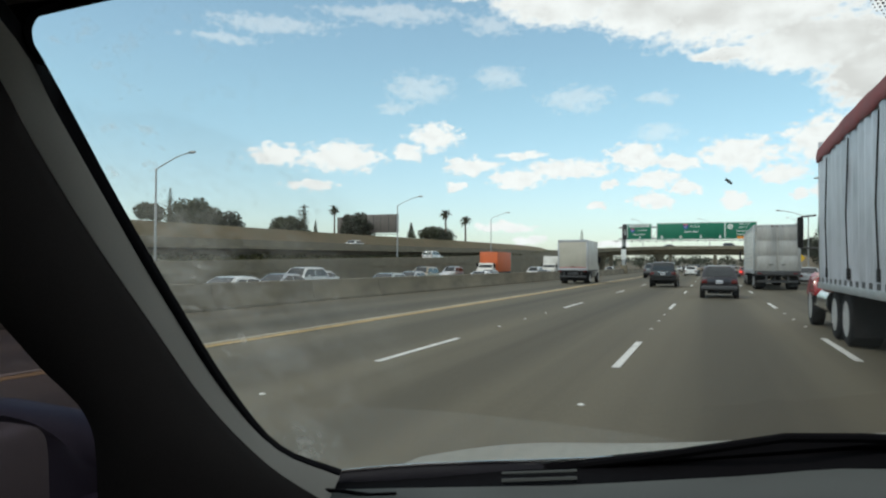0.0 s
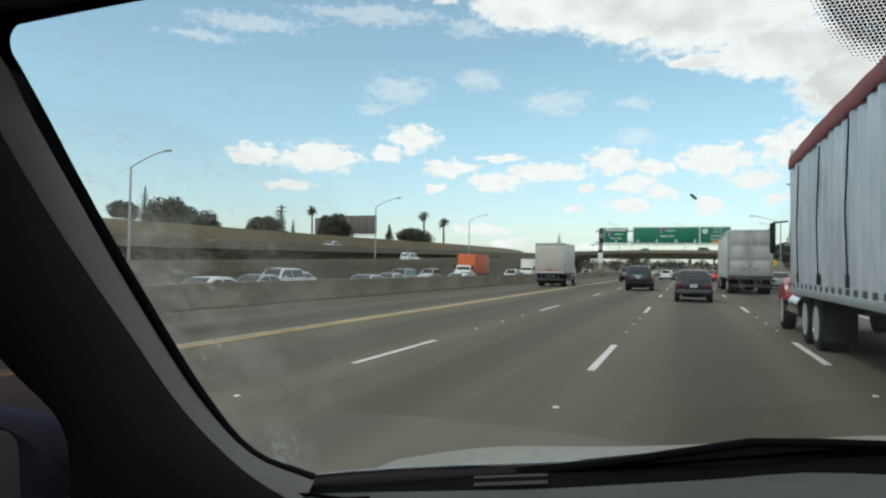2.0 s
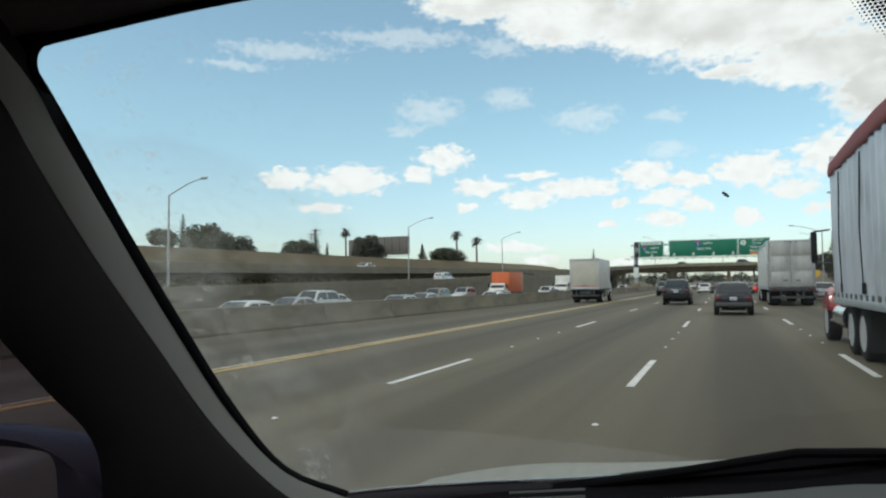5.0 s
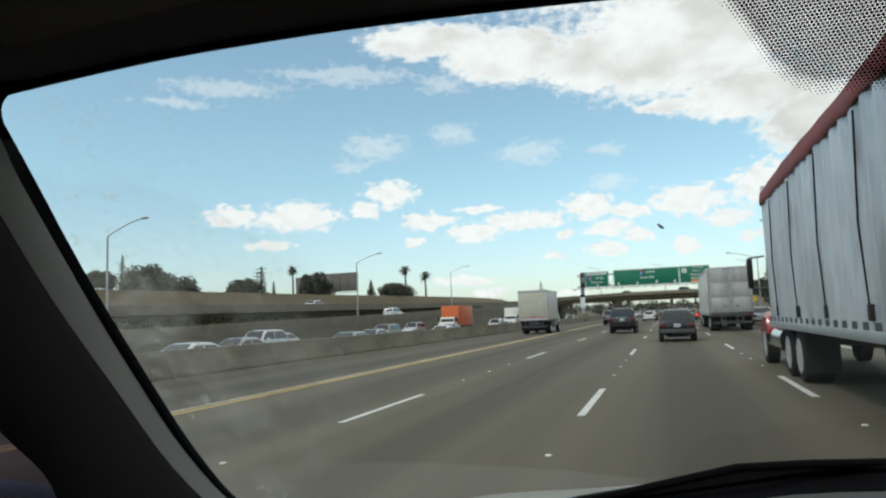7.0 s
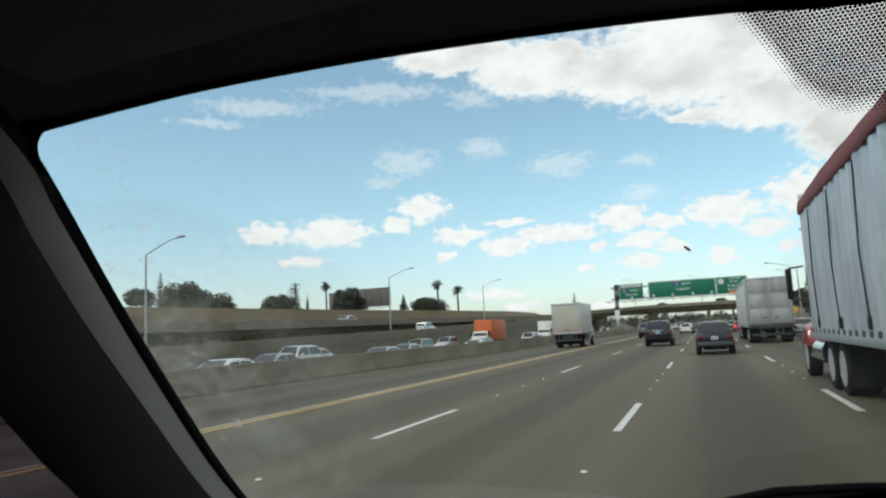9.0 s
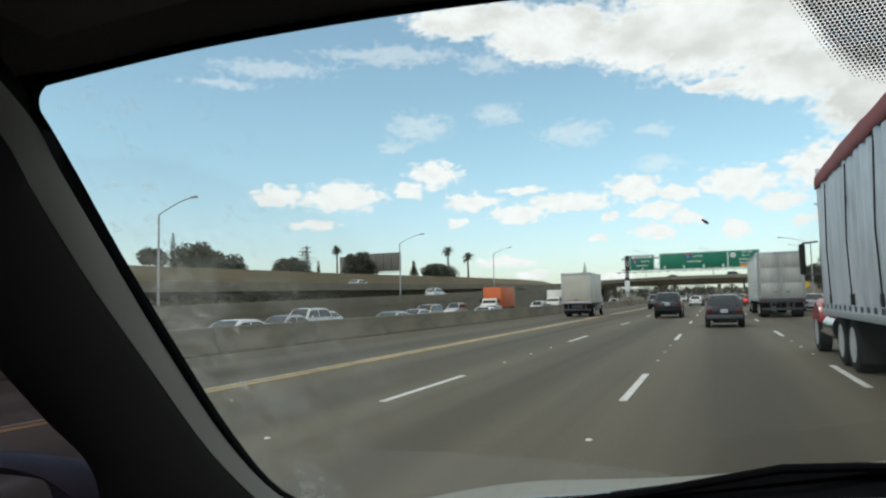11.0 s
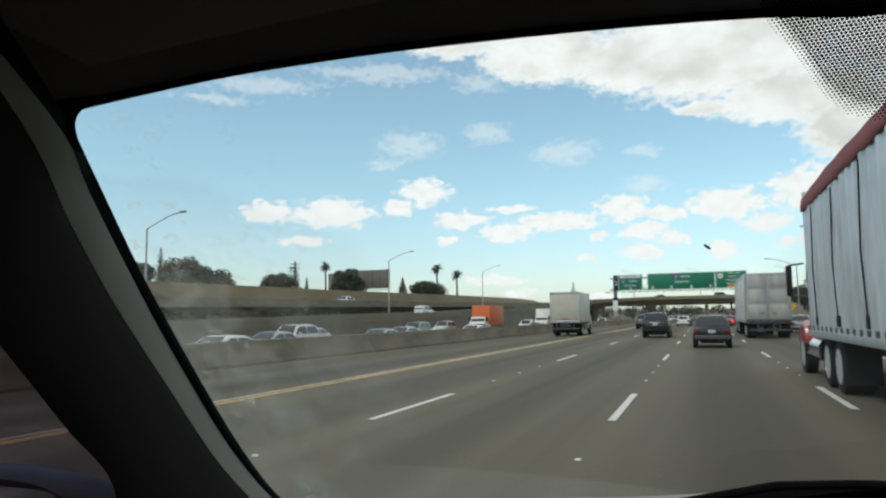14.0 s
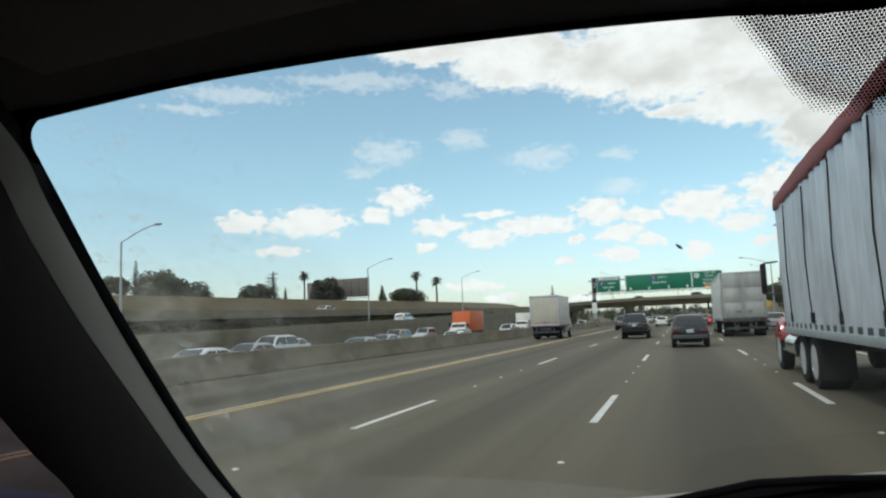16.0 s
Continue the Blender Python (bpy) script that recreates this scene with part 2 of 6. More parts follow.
def clear_glass(name, tint, gloss, dirt=0.0):
    """Thin pane: light passes straight through, a little is mirrored, smudges scatter."""
    m = bpy.data.materials.new(name)
    m.use_nodes = True
    nt = m.node_tree
    nt.nodes.clear()
    N, L = nt.nodes.new, nt.links.new
    tr, gl = N("ShaderNodeBsdfTransparent"), N("ShaderNodeBsdfGlossy")
    tr.inputs[0].default_value = (*tint, 1)
    gl.inputs["Roughness"].default_value = 0.02
    fr = N("ShaderNodeFresnel")
    fr.inputs[0].default_value = 1.35
    k = N("ShaderNodeMath")
    k.operation = "MULTIPLY"
    k.inputs[1].default_value = gloss
    L(fr.outputs[0], k.inputs[0])
    mx = N("ShaderNodeMixShader")
    L(k.outputs[0], mx.inputs[0]), L(tr.outputs[0], mx.inputs[1]), L(gl.outputs[0], mx.inputs[2])
    last = mx
    if dirt:
        co = N("ShaderNodeTexCoord")
        n, n2 = N("ShaderNodeTexNoise"), N("ShaderNodeTexNoise")
        n.inputs["Scale"].default_value, n.inputs["Detail"].default_value, n.inputs["Roughness"].default_value = 7, 7, 0.65
        n2.inputs["Scale"].default_value, n2.inputs["Detail"].default_value = 60, 4
        L(co.outputs["Object"], n.inputs["Vector"]), L(co.outputs["Object"], n2.inputs["Vector"])
        sp = N("ShaderNodeSeparateXYZ")
        L(co.outputs["Object"], sp.inputs[0])
        # unwiped rim of the pane along the pillar
        rim = N("ShaderNodeMapRange")
        rim.inputs["From Min"].default_value, rim.inputs["From Max"].default_value = -0.40, -0.66
        L(sp.outputs[0], rim.inputs["Value"])
        low = N("ShaderNodeMapRange")
        low.inputs["From Min"].default_value, low.inputs["From Max"].default_value = 1.76, 1.40
        L(sp.outputs[2], low.inputs["Value"])
        a = N("ShaderNodeMapRange")
        a.inputs["From Min"].default_value, a.inputs["From Max"].default_value = 0.42, 0.75
        L(n.outputs["Fac"], a.inputs["Value"])
        bb = N("ShaderNodeMapRange")
        bb.inputs["From Min"].default_value, bb.inputs["From Max"].default_value = 0.45, 0.7
        L(n2.outputs["Fac"], bb.inputs["Value"])
        v = rim.outputs[0]
        for o in (low.outputs[0], a.outputs[0]):
            q = N("ShaderNodeMath")
            q.operation = "MULTIPLY"
            L(v, q.inputs[0]), L(o, q.inputs[1])
            v = q.outputs[0]
        q = N("ShaderNodeMath")
        q.operation = "MULTIPLY_ADD"
        q.inputs[1].default_value, q.inputs[2].default_value = 0.5, 0.5
        L(bb.outputs[0], q.inputs[0])
        q2 = N("ShaderNodeMath")
        q2.operation = "MULTIPLY"
        L(v, q2.inputs[0]), L(q.outputs[0], q2.inputs[1])
        # dried smears in the unwiped corner
        mp = N("ShaderNodeMapping")
        mp.inputs["Scale"].default_value, mp.inputs["Rotation"].default_value = (1.0, 1.0, 0.35), (0, radians(35), 0)
        L(co.outputs["Object"], mp.inputs[0])
        n3 = N("ShaderNodeTexNoise")
        n3.inputs["Scale"].default_value, n3.inputs["Detail"].default_value, n3.inputs["Roughness"].default_value = 34, 6, 0.7
        L(mp.outputs[0], n3.inputs["Vector"])
        sm = N("ShaderNodeMapRange")
        sm.inputs["From Min"].default_value, sm.inputs["From Max"].default_value = 0.54, 0.72
        sm.inputs["To Max"].default_value = 0.55
        L(n3.outputs["Fac"], sm.inputs["Value"])
        rs = N("ShaderNodeMath")
        rs.operation = "MULTIPLY"
        L(sm.outputs[0], rs.inputs[0]), L(rim.outputs[0], rs.inputs[1])
        mxs = N("ShaderNodeMath")
        mxs.operation = "MAXIMUM"
        L(q2.outputs[0], mxs.inputs[0]), L(rs.outputs[0], mxs.inputs[1])
        q2 = mxs
        # dusty zone below the wiper's arc
        arc = N("ShaderNodeMath")
        arc.operation = "MULTIPLY_ADD"
        arc.inputs[1].default_value, arc.inputs[2].default_value = -0.2719, -0.2260
        L(sp.outputs[0], arc.inputs[0])
        arc2 = N("ShaderNodeMath")
        arc2.operation = "MULTIPLY_ADD"
        arc2.inputs[2].default_value = 1.2408
        L(arc.outputs[0], arc2.inputs[0]), L(sp.outputs[0], arc2.inputs[1])
        under = N("ShaderNodeMath")
        under.operation = "SUBTRACT"
        L(arc2.outputs[0], under.inputs[0]), L(sp.outputs[2], under.inputs[1])
        zone = N("ShaderNodeMapRange")
        zone.inputs["From Min"].default_value, zone.inputs["From Max"].default_value = -0.001, 0.003
        zone.inputs["To Max"].default_value = 0.24
        L(under.outputs[0], zone.inputs["Value"])
        dusty = N("ShaderNodeMath")
        dusty.operation = "MULTIPLY"
        L(zone.outputs[0], dusty.inputs[0]), L(q.outputs[0], dusty.inputs[1])
        both = N("ShaderNodeMath")
        both.operation = "MAXIMUM"
        L(q2.outputs[0], both.inputs[0]), L(dusty.outputs[0], both.inputs[1])
        q2 = both
        q3 = N("ShaderNodeMath")
        q3.operation = "MULTIPLY_ADD"
        q3.inputs[1].default_value, q3.inputs[2].default_value = dirt, 0.003
        L(q2.outputs[0], q3.inputs[0])
        df = N("ShaderNodeBsdfTranslucent")
        df.inputs[0].default_value = (0.56, 0.55, 0.49, 1)
        m2 = N("ShaderNodeMixShader")
        L(q3.outputs[0], m2.inputs[0]), L(mx.outputs[0], m2.inputs[1]), L(df.outputs[0], m2.inputs[2])
        last = m2
    out = N("ShaderNodeOutputMaterial")
    L(last.outputs[0], out.inputs[0])
    return m


ROAD = road_material()
WHITE_LINE = mat("worn_white_paint", (0.62, 0.61, 0.57), 0.7, var=0.3, scale=2, fine=30, bump=0.2)
CREAM_LINE = mat("worn_cream_paint", (0.50, 0.44, 0.32), 0.7, var=0.4, scale=1.2, fine=30, bump=0.2)
YELLOW_LINE = mat("worn_yellow_paint", (0.45, 0.30, 0.11), 0.7, var=0.45, scale=1.2, fine=30, bump=0.2)
CONCRETE = mat("stained_concrete", (0.212, 0.180, 0.124), 0.88, var=0.45, scale=0.9, fine=18, bump=0.4, stretch=(1, 0.5, 1.4), island=0.16)
CONCRETE_PALE = mat("pale_concrete", (0.215, 0.188, 0.135), 0.88, var=0.3, scale=0.5, fine=9, bump=0.3)
EARTH = mat("dry_ground", (0.115, 0.095, 0.062), 0.95, var=0.4, scale=0.05, fine=1.5, bump=0.5)
DRYGRASS = mat("dry_grass", (0.118, 0.085, 0.046), 0.95, var=0.4, scale=0.35, fine=9, bump=0.6, tint=(0.085, 0.072, 0.034))
HEDGE = mat("dark_ivy", (0.045, 0.046, 0.015), 0.85, var=0.5, scale=0.7, fine=6, bump=0.5, spec=0.15)
LEAF = mat("leaves", (0.090, 0.098, 0.056), 0.7, var=0.6, scale=0.9, fine=6, bump=0.3)
LEAF_DARK = mat("dark_leaves", (0.052, 0.057, 0.036), 0.75, var=0.5, scale=0.9, fine=6, bump=0.3)
PALM = mat("palm_fronds", (0.055, 0.058, 0.030), 0.6, var=0.5, scale=2, fine=9, bump=0.2)
BARK = mat("bark", (0.13, 0.10, 0.075), 0.9, var=0.4, scale=3, fine=22, bump=0.7)
STEEL = mat("galvanised_steel", (0.42, 0.43, 0.43), 0.5, 0.6, var=0.25, scale=3, fine=30, bump=0.1)
DARKSTEEL = mat("dark_steel", (0.05, 0.05, 0.052), 0.6, 0.2, var=0.35, scale=3, fine=25, bump=0.2)
CHROME = mat("chrome", (0.62, 0.62, 0.63), 0.16, 1.0, var=0.15, scale=4, fine=30, bump=0.02)
RUBBER = mat("tyre_rubber", (0.018, 0.018, 0.019), 0.9, var=0.35, scale=6, fine=40, bump=0.1, spec=0.15)
RIM = mat("wheel_rim", (0.60, 0.60, 0.60), 0.35, 0.5, var=0.3, scale=6, fine=40, bump=0.05)
CARGLASS = mat("car_glass", (0.022, 0.026, 0.028), 0.07, var=0.2, scale=2, fine=8, bump=0, spec=0.6)
TAIL = mat("tail_lamp_red", (0.10, 0.006, 0.006), 0.25, var=0.2, scale=8, fine=40, bump=0, coat=0.4)
BRAKE = glow("lit_brake_lamp", (0.9, 0.05, 0.03), 1.2)
AMBER = mat("amber_lens", (0.6, 0.22, 0.02), 0.25, bump=0)
CLEARLENS = mat("clear_lens", (0.55, 0.56, 0.57), 0.15, var=0.15, bump=0, coat=0.5)
PLATE = mat("number_plate", (0.62, 0.63, 0.64), 0.5, var=0.1, bump=0)
PLATEBAR = mat("plate_bars", (0.06, 0.07, 0.16), 0.5, var=0.1, bump=0)
PLASTIC = mat("black_plastic", (0.014, 0.014, 0.015), 0.65, var=0.3, scale=8, fine=60, bump=0.05, spec=0.2)
TRUCKWHITE = mat("truck_white", (0.66, 0.65, 0.61), 0.45, var=0.16, scale=0.8, fine=7, bump=0.04, tint=(0.50, 0.47, 0.41))
ALU = mat("ribbed_aluminium", (0.43, 0.435, 0.46), 0.38, 0.35, var=0.25, scale=0.7, fine=9, bump=0.06)
ALUBRIGHT = mat("bright_corrugated_aluminium", (0.55, 0.56, 0.60), 0.40, 0.3, var=0.42, scale=0.9, fine=7, bump=0.08, stretch=(1, 1, 0.3))
DOORTAN = mat("beige_roll_up_door", (0.46, 0.43, 0.36), 0.55, var=0.2, scale=1.0, fine=9, bump=0.05)
DOORALU = mat("dirty_trailer_door", (0.40, 0.39, 0.37), 0.5, 0.25, var=0.3, scale=1.2, fine=9, bump=0.1, stretch=(1, 1, 0.4))
TRUCKRED = mat("truck_red", (0.34, 0.022, 0.025), 0.28, var=0.22, scale=1.5, fine=12, bump=0.03, coat=0.5)
TARP = mat("red_tarpaulin", (0.23, 0.045, 0.045), 0.7, var=0.3, scale=2.5, fine=25, bump=0.4)
ORANGE = mat("orange_container", (0.62, 0.13, 0.035), 0.55, var=0.2, scale=0.8, fine=9, bump=0.1)
SIGNGREEN = mat("sign_green", (0.0, 0.155, 0.085), 0.45, var=0.15, scale=0.6, fine=9, bump=0.02)
SIGNWHITE = mat("sign_white", (0.72, 0.74, 0.72), 0.5, var=0.08, bump=0)
SIGNBLACK = mat("sign_black", (0.02, 0.02, 0.022), 0.5, var=0.1, bump=0)
SIGNBLUE = mat("shield_blue", (0.03, 0.08, 0.33), 0.5, var=0.1, bump=0)
SIGNRED = mat("shield_red", (0.48, 0.04, 0.04), 0.5, var=0.1, bump=0)
SIGNORANGE = mat("sign_orange", (0.75, 0.26, 0.03), 0.5, var=0.1, bump=0)
SIGNYELLOW = mat("sign_yellow", (0.72, 0.45, 0.03), 0.5, var=0.1, bump=0)
BILLGREY = mat("blank_billboard", (0.17, 0.15, 0.135), 0.8, var=0.25, scale=0.9, fine=8, bump=0.2)
STUCCO = mat("white_stucco", (0.62, 0.61, 0.58), 0.85, var=0.12, scale=0.4, fine=8, bump=0.2)
TANWALL = mat("tan_soundwall", (0.30, 0.235, 0.165), 0.9, var=0.2, scale=0.5, fine=8, bump=0.35)
ROOFRED = mat("red_roof", (0.20, 0.045, 0.035), 0.75, var=0.25, scale=1, fine=8, bump=0.3)
TRIMGREY = mat("grey_pillar_trim", (0.205, 0.2, 0.178), 0.9, var=0.12, scale=6, fine=420, bump=0.04, spec=0.2)
DASHGREY = mat("grey_dash_vinyl", (0.078, 0.086, 0.084), 0.8, var=0.14, scale=5, fine=400, bump=0.05, spec=0.2)
HEADLINER = mat("dark_headliner", (0.125, 0.105, 0.107), 0.95, var=0.2, scale=6, fine=300, bump=0.05, spec=0.1)
# pillar trim's shaded side: the shade is put into this near-black colour
PILLARSHADE = mat("shade_dark_pillar_trim", (0.0185, 0.0162, 0.0155), 0.95, var=0.2, scale=6, fine=300, bump=0.04, spec=0.05)
SEAL = mat("black_rubber_seal", (0.006, 0.006, 0.007), 0.8, var=0.2, scale=10, fine=60, bump=0.05, spec=0.02)
COWLGREY = mat("dark_blue_grey_cowl", (0.016, 0.016, 0.022), 0.6, var=0.2, scale=6, fine=90, bump=0.05, spec=0.15)
SILVER = mat("silver_hood_paint", (0.215, 0.203, 0.168), 0.55, 0.1, var=0.08, scale=2, fine=90, bump=0.02, spec=0.3, coat=0.05)
MIRRORBODY = mat("dark_blue_mirror_shell", (0.017, 0.0155, 0.026), 0.5, var=0.2, scale=6, fine=60, bump=0.05, spec=0.3, coat=0.1)
MIRRORGLASS = mat("mirror_glass", (0.5, 0.5, 0.52), 0.04, 1.0, var=0.1, bump=0)
SPOT = mat("dried_bug", (0.34, 0.32, 0.26), 0.9, var=0.4, scale=300, fine=900, bump=0)
WINDSHIELD = clear_glass("windshield_glass", (0.95, 0.97, 0.96), 0.10, dirt=0.8)
SIDEGLASS = clear_glass("side_glass", (0.52, 0.48, 0.53), 0.6)


def paint(name, color, metal=0.2):
    return mat(name, color, 0.3, metal, var=0.16, scale=1.5, fine=14, bump=0.02, coat=0.4)


# ---- mesh tools ----


def part(name, bm, material, parent=None, label="", smooth=35, m=None):
    """One mesh object from a bmesh, under a parent if given."""
    bmesh.ops.recalc_face_normals(bm, faces=bm.faces)
    me = bpy.data.meshes.new(name)
    bm.to_mesh(me)
    bm.free()
    me.materials.append(material)
    if smooth:
        me.shade_smooth()
        me.set_sharp_from_angle(angle=radians(smooth))
    ob = new(name, me)
    if m is not None:
        ob.matrix_basis = m
    if parent is not None:
        ob.parent = parent
    if label:
        tagged(ob, label)
    return ob


def thing(name, label, category, m=None, group="", kind=""):
    ob = new(name)
    ob.empty_display_size = 0.2
    if m is not None:
        ob.matrix_basis = m
    return tagged(ob, label, category, group, kind)


def box(bm, x0, x1, y0, y1, z0, z1, bevel=0.0, m=None):
    r = bmesh.ops.create_cube(bm, size=1)
    vs = r["verts"]
    for v in vs:
        v.co = Vector((x0 + (v.co.x + 0.5) * (x1 - x0), y0 + (v.co.y + 0.5) * (y1 - y0), z0 + (v.co.z + 0.5) * (z1 - z0)))
        if m is not None:
            v.co = m @ v.co
    if bevel:
        es = list({e for v in vs for e in v.link_edges})
        bmesh.ops.bevel(bm, geom=es, offset=bevel, segments=2, profile=0.5, affect="EDGES")
    return bm


def boxes(*dims, bevel=0.0):
    bm = bmesh.new()
    for d in dims:
        box(bm, *d, bevel=bevel)
    return bm


def loft(bm, rings, closed=True, caps=True):
    """Skin a list of rings of points."""
    rows = [[bm.verts.new(p) for p in ring] for ring in rings]
    n = len(rows[0])
    for a, b in zip(rows, rows[1:]):
        for i in range(n if closed else n - 1):
            j = (i + 1) % n
            bm.faces.new((a[i], a[j], b[j], b[i]))
    if caps and closed:
        bm.faces.new(rows[0][::-1]), bm.faces.new(rows[-1])
    return bm


def tube(bm, pts, r, n=8, r1=None):
    pts = [Vector(p) for p in pts]
    rings = []
    for i, p in enumerate(pts):
        d = (pts[min(i + 1, len(pts) - 1)] - pts[max(i - 1, 0)]).normalized()
        up = Vector((0, 0, 1)) if abs(d.z) < 0.9 else Vector((0, 1, 0))
        s = d.cross(up).normalized()
        u = s.cross(d)
        k = r if r1 is None else r + (r1 - r) * i / (len(pts) - 1)
        rings.append([p + s * math.cos(a) * k + u * math.sin(a) * k for a in (2 * math.pi * j / n for j in range(n))])
    return loft(bm, rings)


def tubes(*lines, r=0.02, n=8):
    bm = bmesh.new()
    for l in lines:
        tube(bm, l, r, n)
    return bm


def disc_x(bm, x0, x1, y, z, r, n=20, r1=None):
    """Cylinder along x."""
    r1 = r if r1 is None else r1
    return loft(bm, [[(x, y + k * math.cos(a), z + k * math.sin(a)) for a in (2 * math.pi * j / n for j in range(n))] for x, k in ((x0, r), (x1, r1))])


def panel(p, t=0.012, inset=0.0):
    """Thin slab on four corners, thickened both ways."""
    bm = bmesh.new()
    p = [Vector(q) for q in p]
    c = sum(p, Vector()) / 4
    n = (p[1] - p[0]).cross(p[3] - p[0]).normalized()
    p = [q + (c - q) * inset for q in p]
    loft(bm, [[q - n * t for q in p], [q + n * t for q in p]])
    return bm

# ---- large structure ----


def slab(name, x0, x1, y0, y1, z, material, label, category, nx=1, ny=1, thick=0.3):
    bm = bmesh.new()
    box(bm, x0, x1, y0, y1, z - thick, z)
    return tagged(part(name, bm, material, smooth=0), label, category, kind="structure")


slab("ground", -1800, 1800, -600, 2400, -0.62, EARTH, "dry tan ground reaching to the horizon", "ground")
slab("road", -14.7, 15.0, -60, 700, 0.0, ROAD, "weathered grey concrete freeway with dark wheel tracks", "road", thick=0.6)
slab("road", -36.0, -15.5, -60, 700, -0.5, ROAD, "weathered grey concrete carriageway for oncoming traffic", "road", thick=0.34)

# lane dashes 3.66 m long every 14.63 m, with raised markers in the gaps
bm = boxes((-0.06, 0.06, 0, 3.66, 0.001, 0.008))
dash_mesh = part("lane_dash", bm, WHITE_LINE, smooth=0).data
bpy.data.objects.remove(bpy.data.objects["lane_dash"])
bm = bmesh.new()
bmesh.ops.create_uvsphere(bm, u_segments=10, v_segments=6, radius=0.042, matrix=Matrix.Diagonal((1, 1, 0.35, 1)))
dot = part("road_marker", bm, WHITE_LINE)
dot_mesh = dot.data
bpy.data.objects.remove(dot)
for k, (x, y0, n) in enumerate(((-4.80, 9.6, 17), (-1.30, 10.4, 17), (2.20, 12.6, 17), (5.70, 11.0, 11), (9.20, 12.0, 11))):
    for i in range(-1, n):
        ob = new("lane_dash", dash_mesh)
        ob.location = (x, y0 + 14.63 * i, 0)
        tagged(ob, "short white painted lane stripe on the concrete", "lane marking", "lane stripes", "structure")
        for dy in (6.6, 9.15, 11.7) if i < 1 and k < 3 else ():
            ob = new("road_marker", dot_mesh)
            ob.location = (x, y0 + 14.63 * i + dy, 0.006)
            tagged(ob, "small white raised ceramic lane marker", "road marker", "raised markers", "structure")
for x, w, m_, lab in ((-8.76, 0.05, CREAM_LINE, "thin pale line beside the carpool lane"), (-8.49, 0.115, YELLOW_LINE, "broad solid yellow line beside the carpool lane")):
    tagged(part("edge_line", boxes((x - w, x + w, -60, 420, 0.001, 0.008)), m_, smooth=0), lab, "lane marking", kind="structure")
tagged(part("edge_line", boxes((13.0, 13.12, -60, 300, 0.001, 0.008)), WHITE_LINE, smooth=0),
       "solid white line along the outer shoulder", "lane marking", kind="structure")


# median wall, cast in lengths
def barrier_section(h, y0, y1, x=0.0):
    prof = ((-0.33, -0.55), (-0.33, 0.08), (-0.20, 0.33), (-0.11, h - 0.02), (-0.09, h), (0.09, h), (0.11, h - 0.02), (0.20, 0.33), (0.33, 0.08), (0.33, -0.55))
    bm = bmesh.new()
    loft(bm, [[(x + a, y, b) for a, b in prof] for y in (y0, y1)])
    return bm


median = thing("median_wall", "stained grey concrete median wall cast in lengths", "barrier", kind="structure")
seg = part("wall_section", barrier_section(0.86, 0.0, 5.98), CONCRETE, median, smooth=20)
seg.location = (-15.1, -42, 0)
for i in range(1, 60):
    ob = new("wall_section", seg.data)
    ob.location = (-15.1, -42 + 6.0 * i, 0)
    ob.parent = median
side = thing("shoulder_wall", "low pale concrete wall along the outer shoulder", "barrier", kind="structure")
seg = part("wall_section", barrier_section(0.85, 0.0, 11.98), CONCRETE_PALE, side, smooth=20)
seg.location = (15.2, -30, 0)
for i in range(1, 20):
    ob = new("wall_section", seg.data)
    ob.location = (15.2, -30 + 12.0 * i, 0)
    ob.parent = side


# embankment beyond the oncoming lanes: a low ramp along its foot, a ledge for the upper ramp, dry crest above
def ramp_z(y):
    """Surface of the low ramp along the foot of the bank."""
    return float(np.interp(y, (-60, 10, 44, 68, 136, 187, 215), (-0.1, 0.2, 0.75, 1.15, 2.5, 4.0, 5.6)))


def crest(y):
    return float(np.interp(y, (-60, 20, 60, 110, 160, 225, 262), (5.2, 5.8, 6.3, 6.8, 7.5, 8.2, 8.0)))


def bank_profile(y):
    h, r = crest(y), ramp_z(y)
    return ((-44.6, -0.6), (-44.7, r + 0.2), (-48.2, max(r + 0.4, h - 4.3)), (-53.8, max(r + 0.5, h - 4.1)), (-59.0, h), (-61.0, h), (-63.0, h - 1.6), (-80.0, h - 2.4), (-150, 0.4), (-150, -0.6))


bm = bmesh.new()
loft(bm, [[(a, y, b) for a, b in bank_profile(y)] for y in range(-60, 262, 9)])
tagged(part("embankment", bm, DRYGRASS, smooth=30), "dry tan grass embankment under the ramp", "embankment", kind="structure")
# ivy over its foot: a bumpy skin with loose sprigs
rng = random.Random(4)
bm = bmesh.new()
grid = {}
ys = [-40 + 1.0 * i for i in range(262)]
for iy, y in enumerate(ys):
    p = [Vector((a, y, b)) for a, b in bank_profile(y)[:3]]
    for iz in range(9):
        k = iz / 8
        q = p[0].lerp(p[1], k * 4) if k < 0.25 else p[1].lerp(p[2], (k - 0.25) / 0.75)
        d = noise.fractal(q * 0.55, 1.0, 2.0, 4) * 0.45
        grid[iy, iz] = bm.verts.new(q + Vector((0.35 + d, 0.2 * d, 0.25 + 0.6 * d)))
for iy in range(len(ys) - 1):
    for iz in range(8):
        bm.faces.new((grid[iy, iz], grid[iy + 1, iz], grid[iy + 1, iz + 1], grid[iy, iz + 1]))
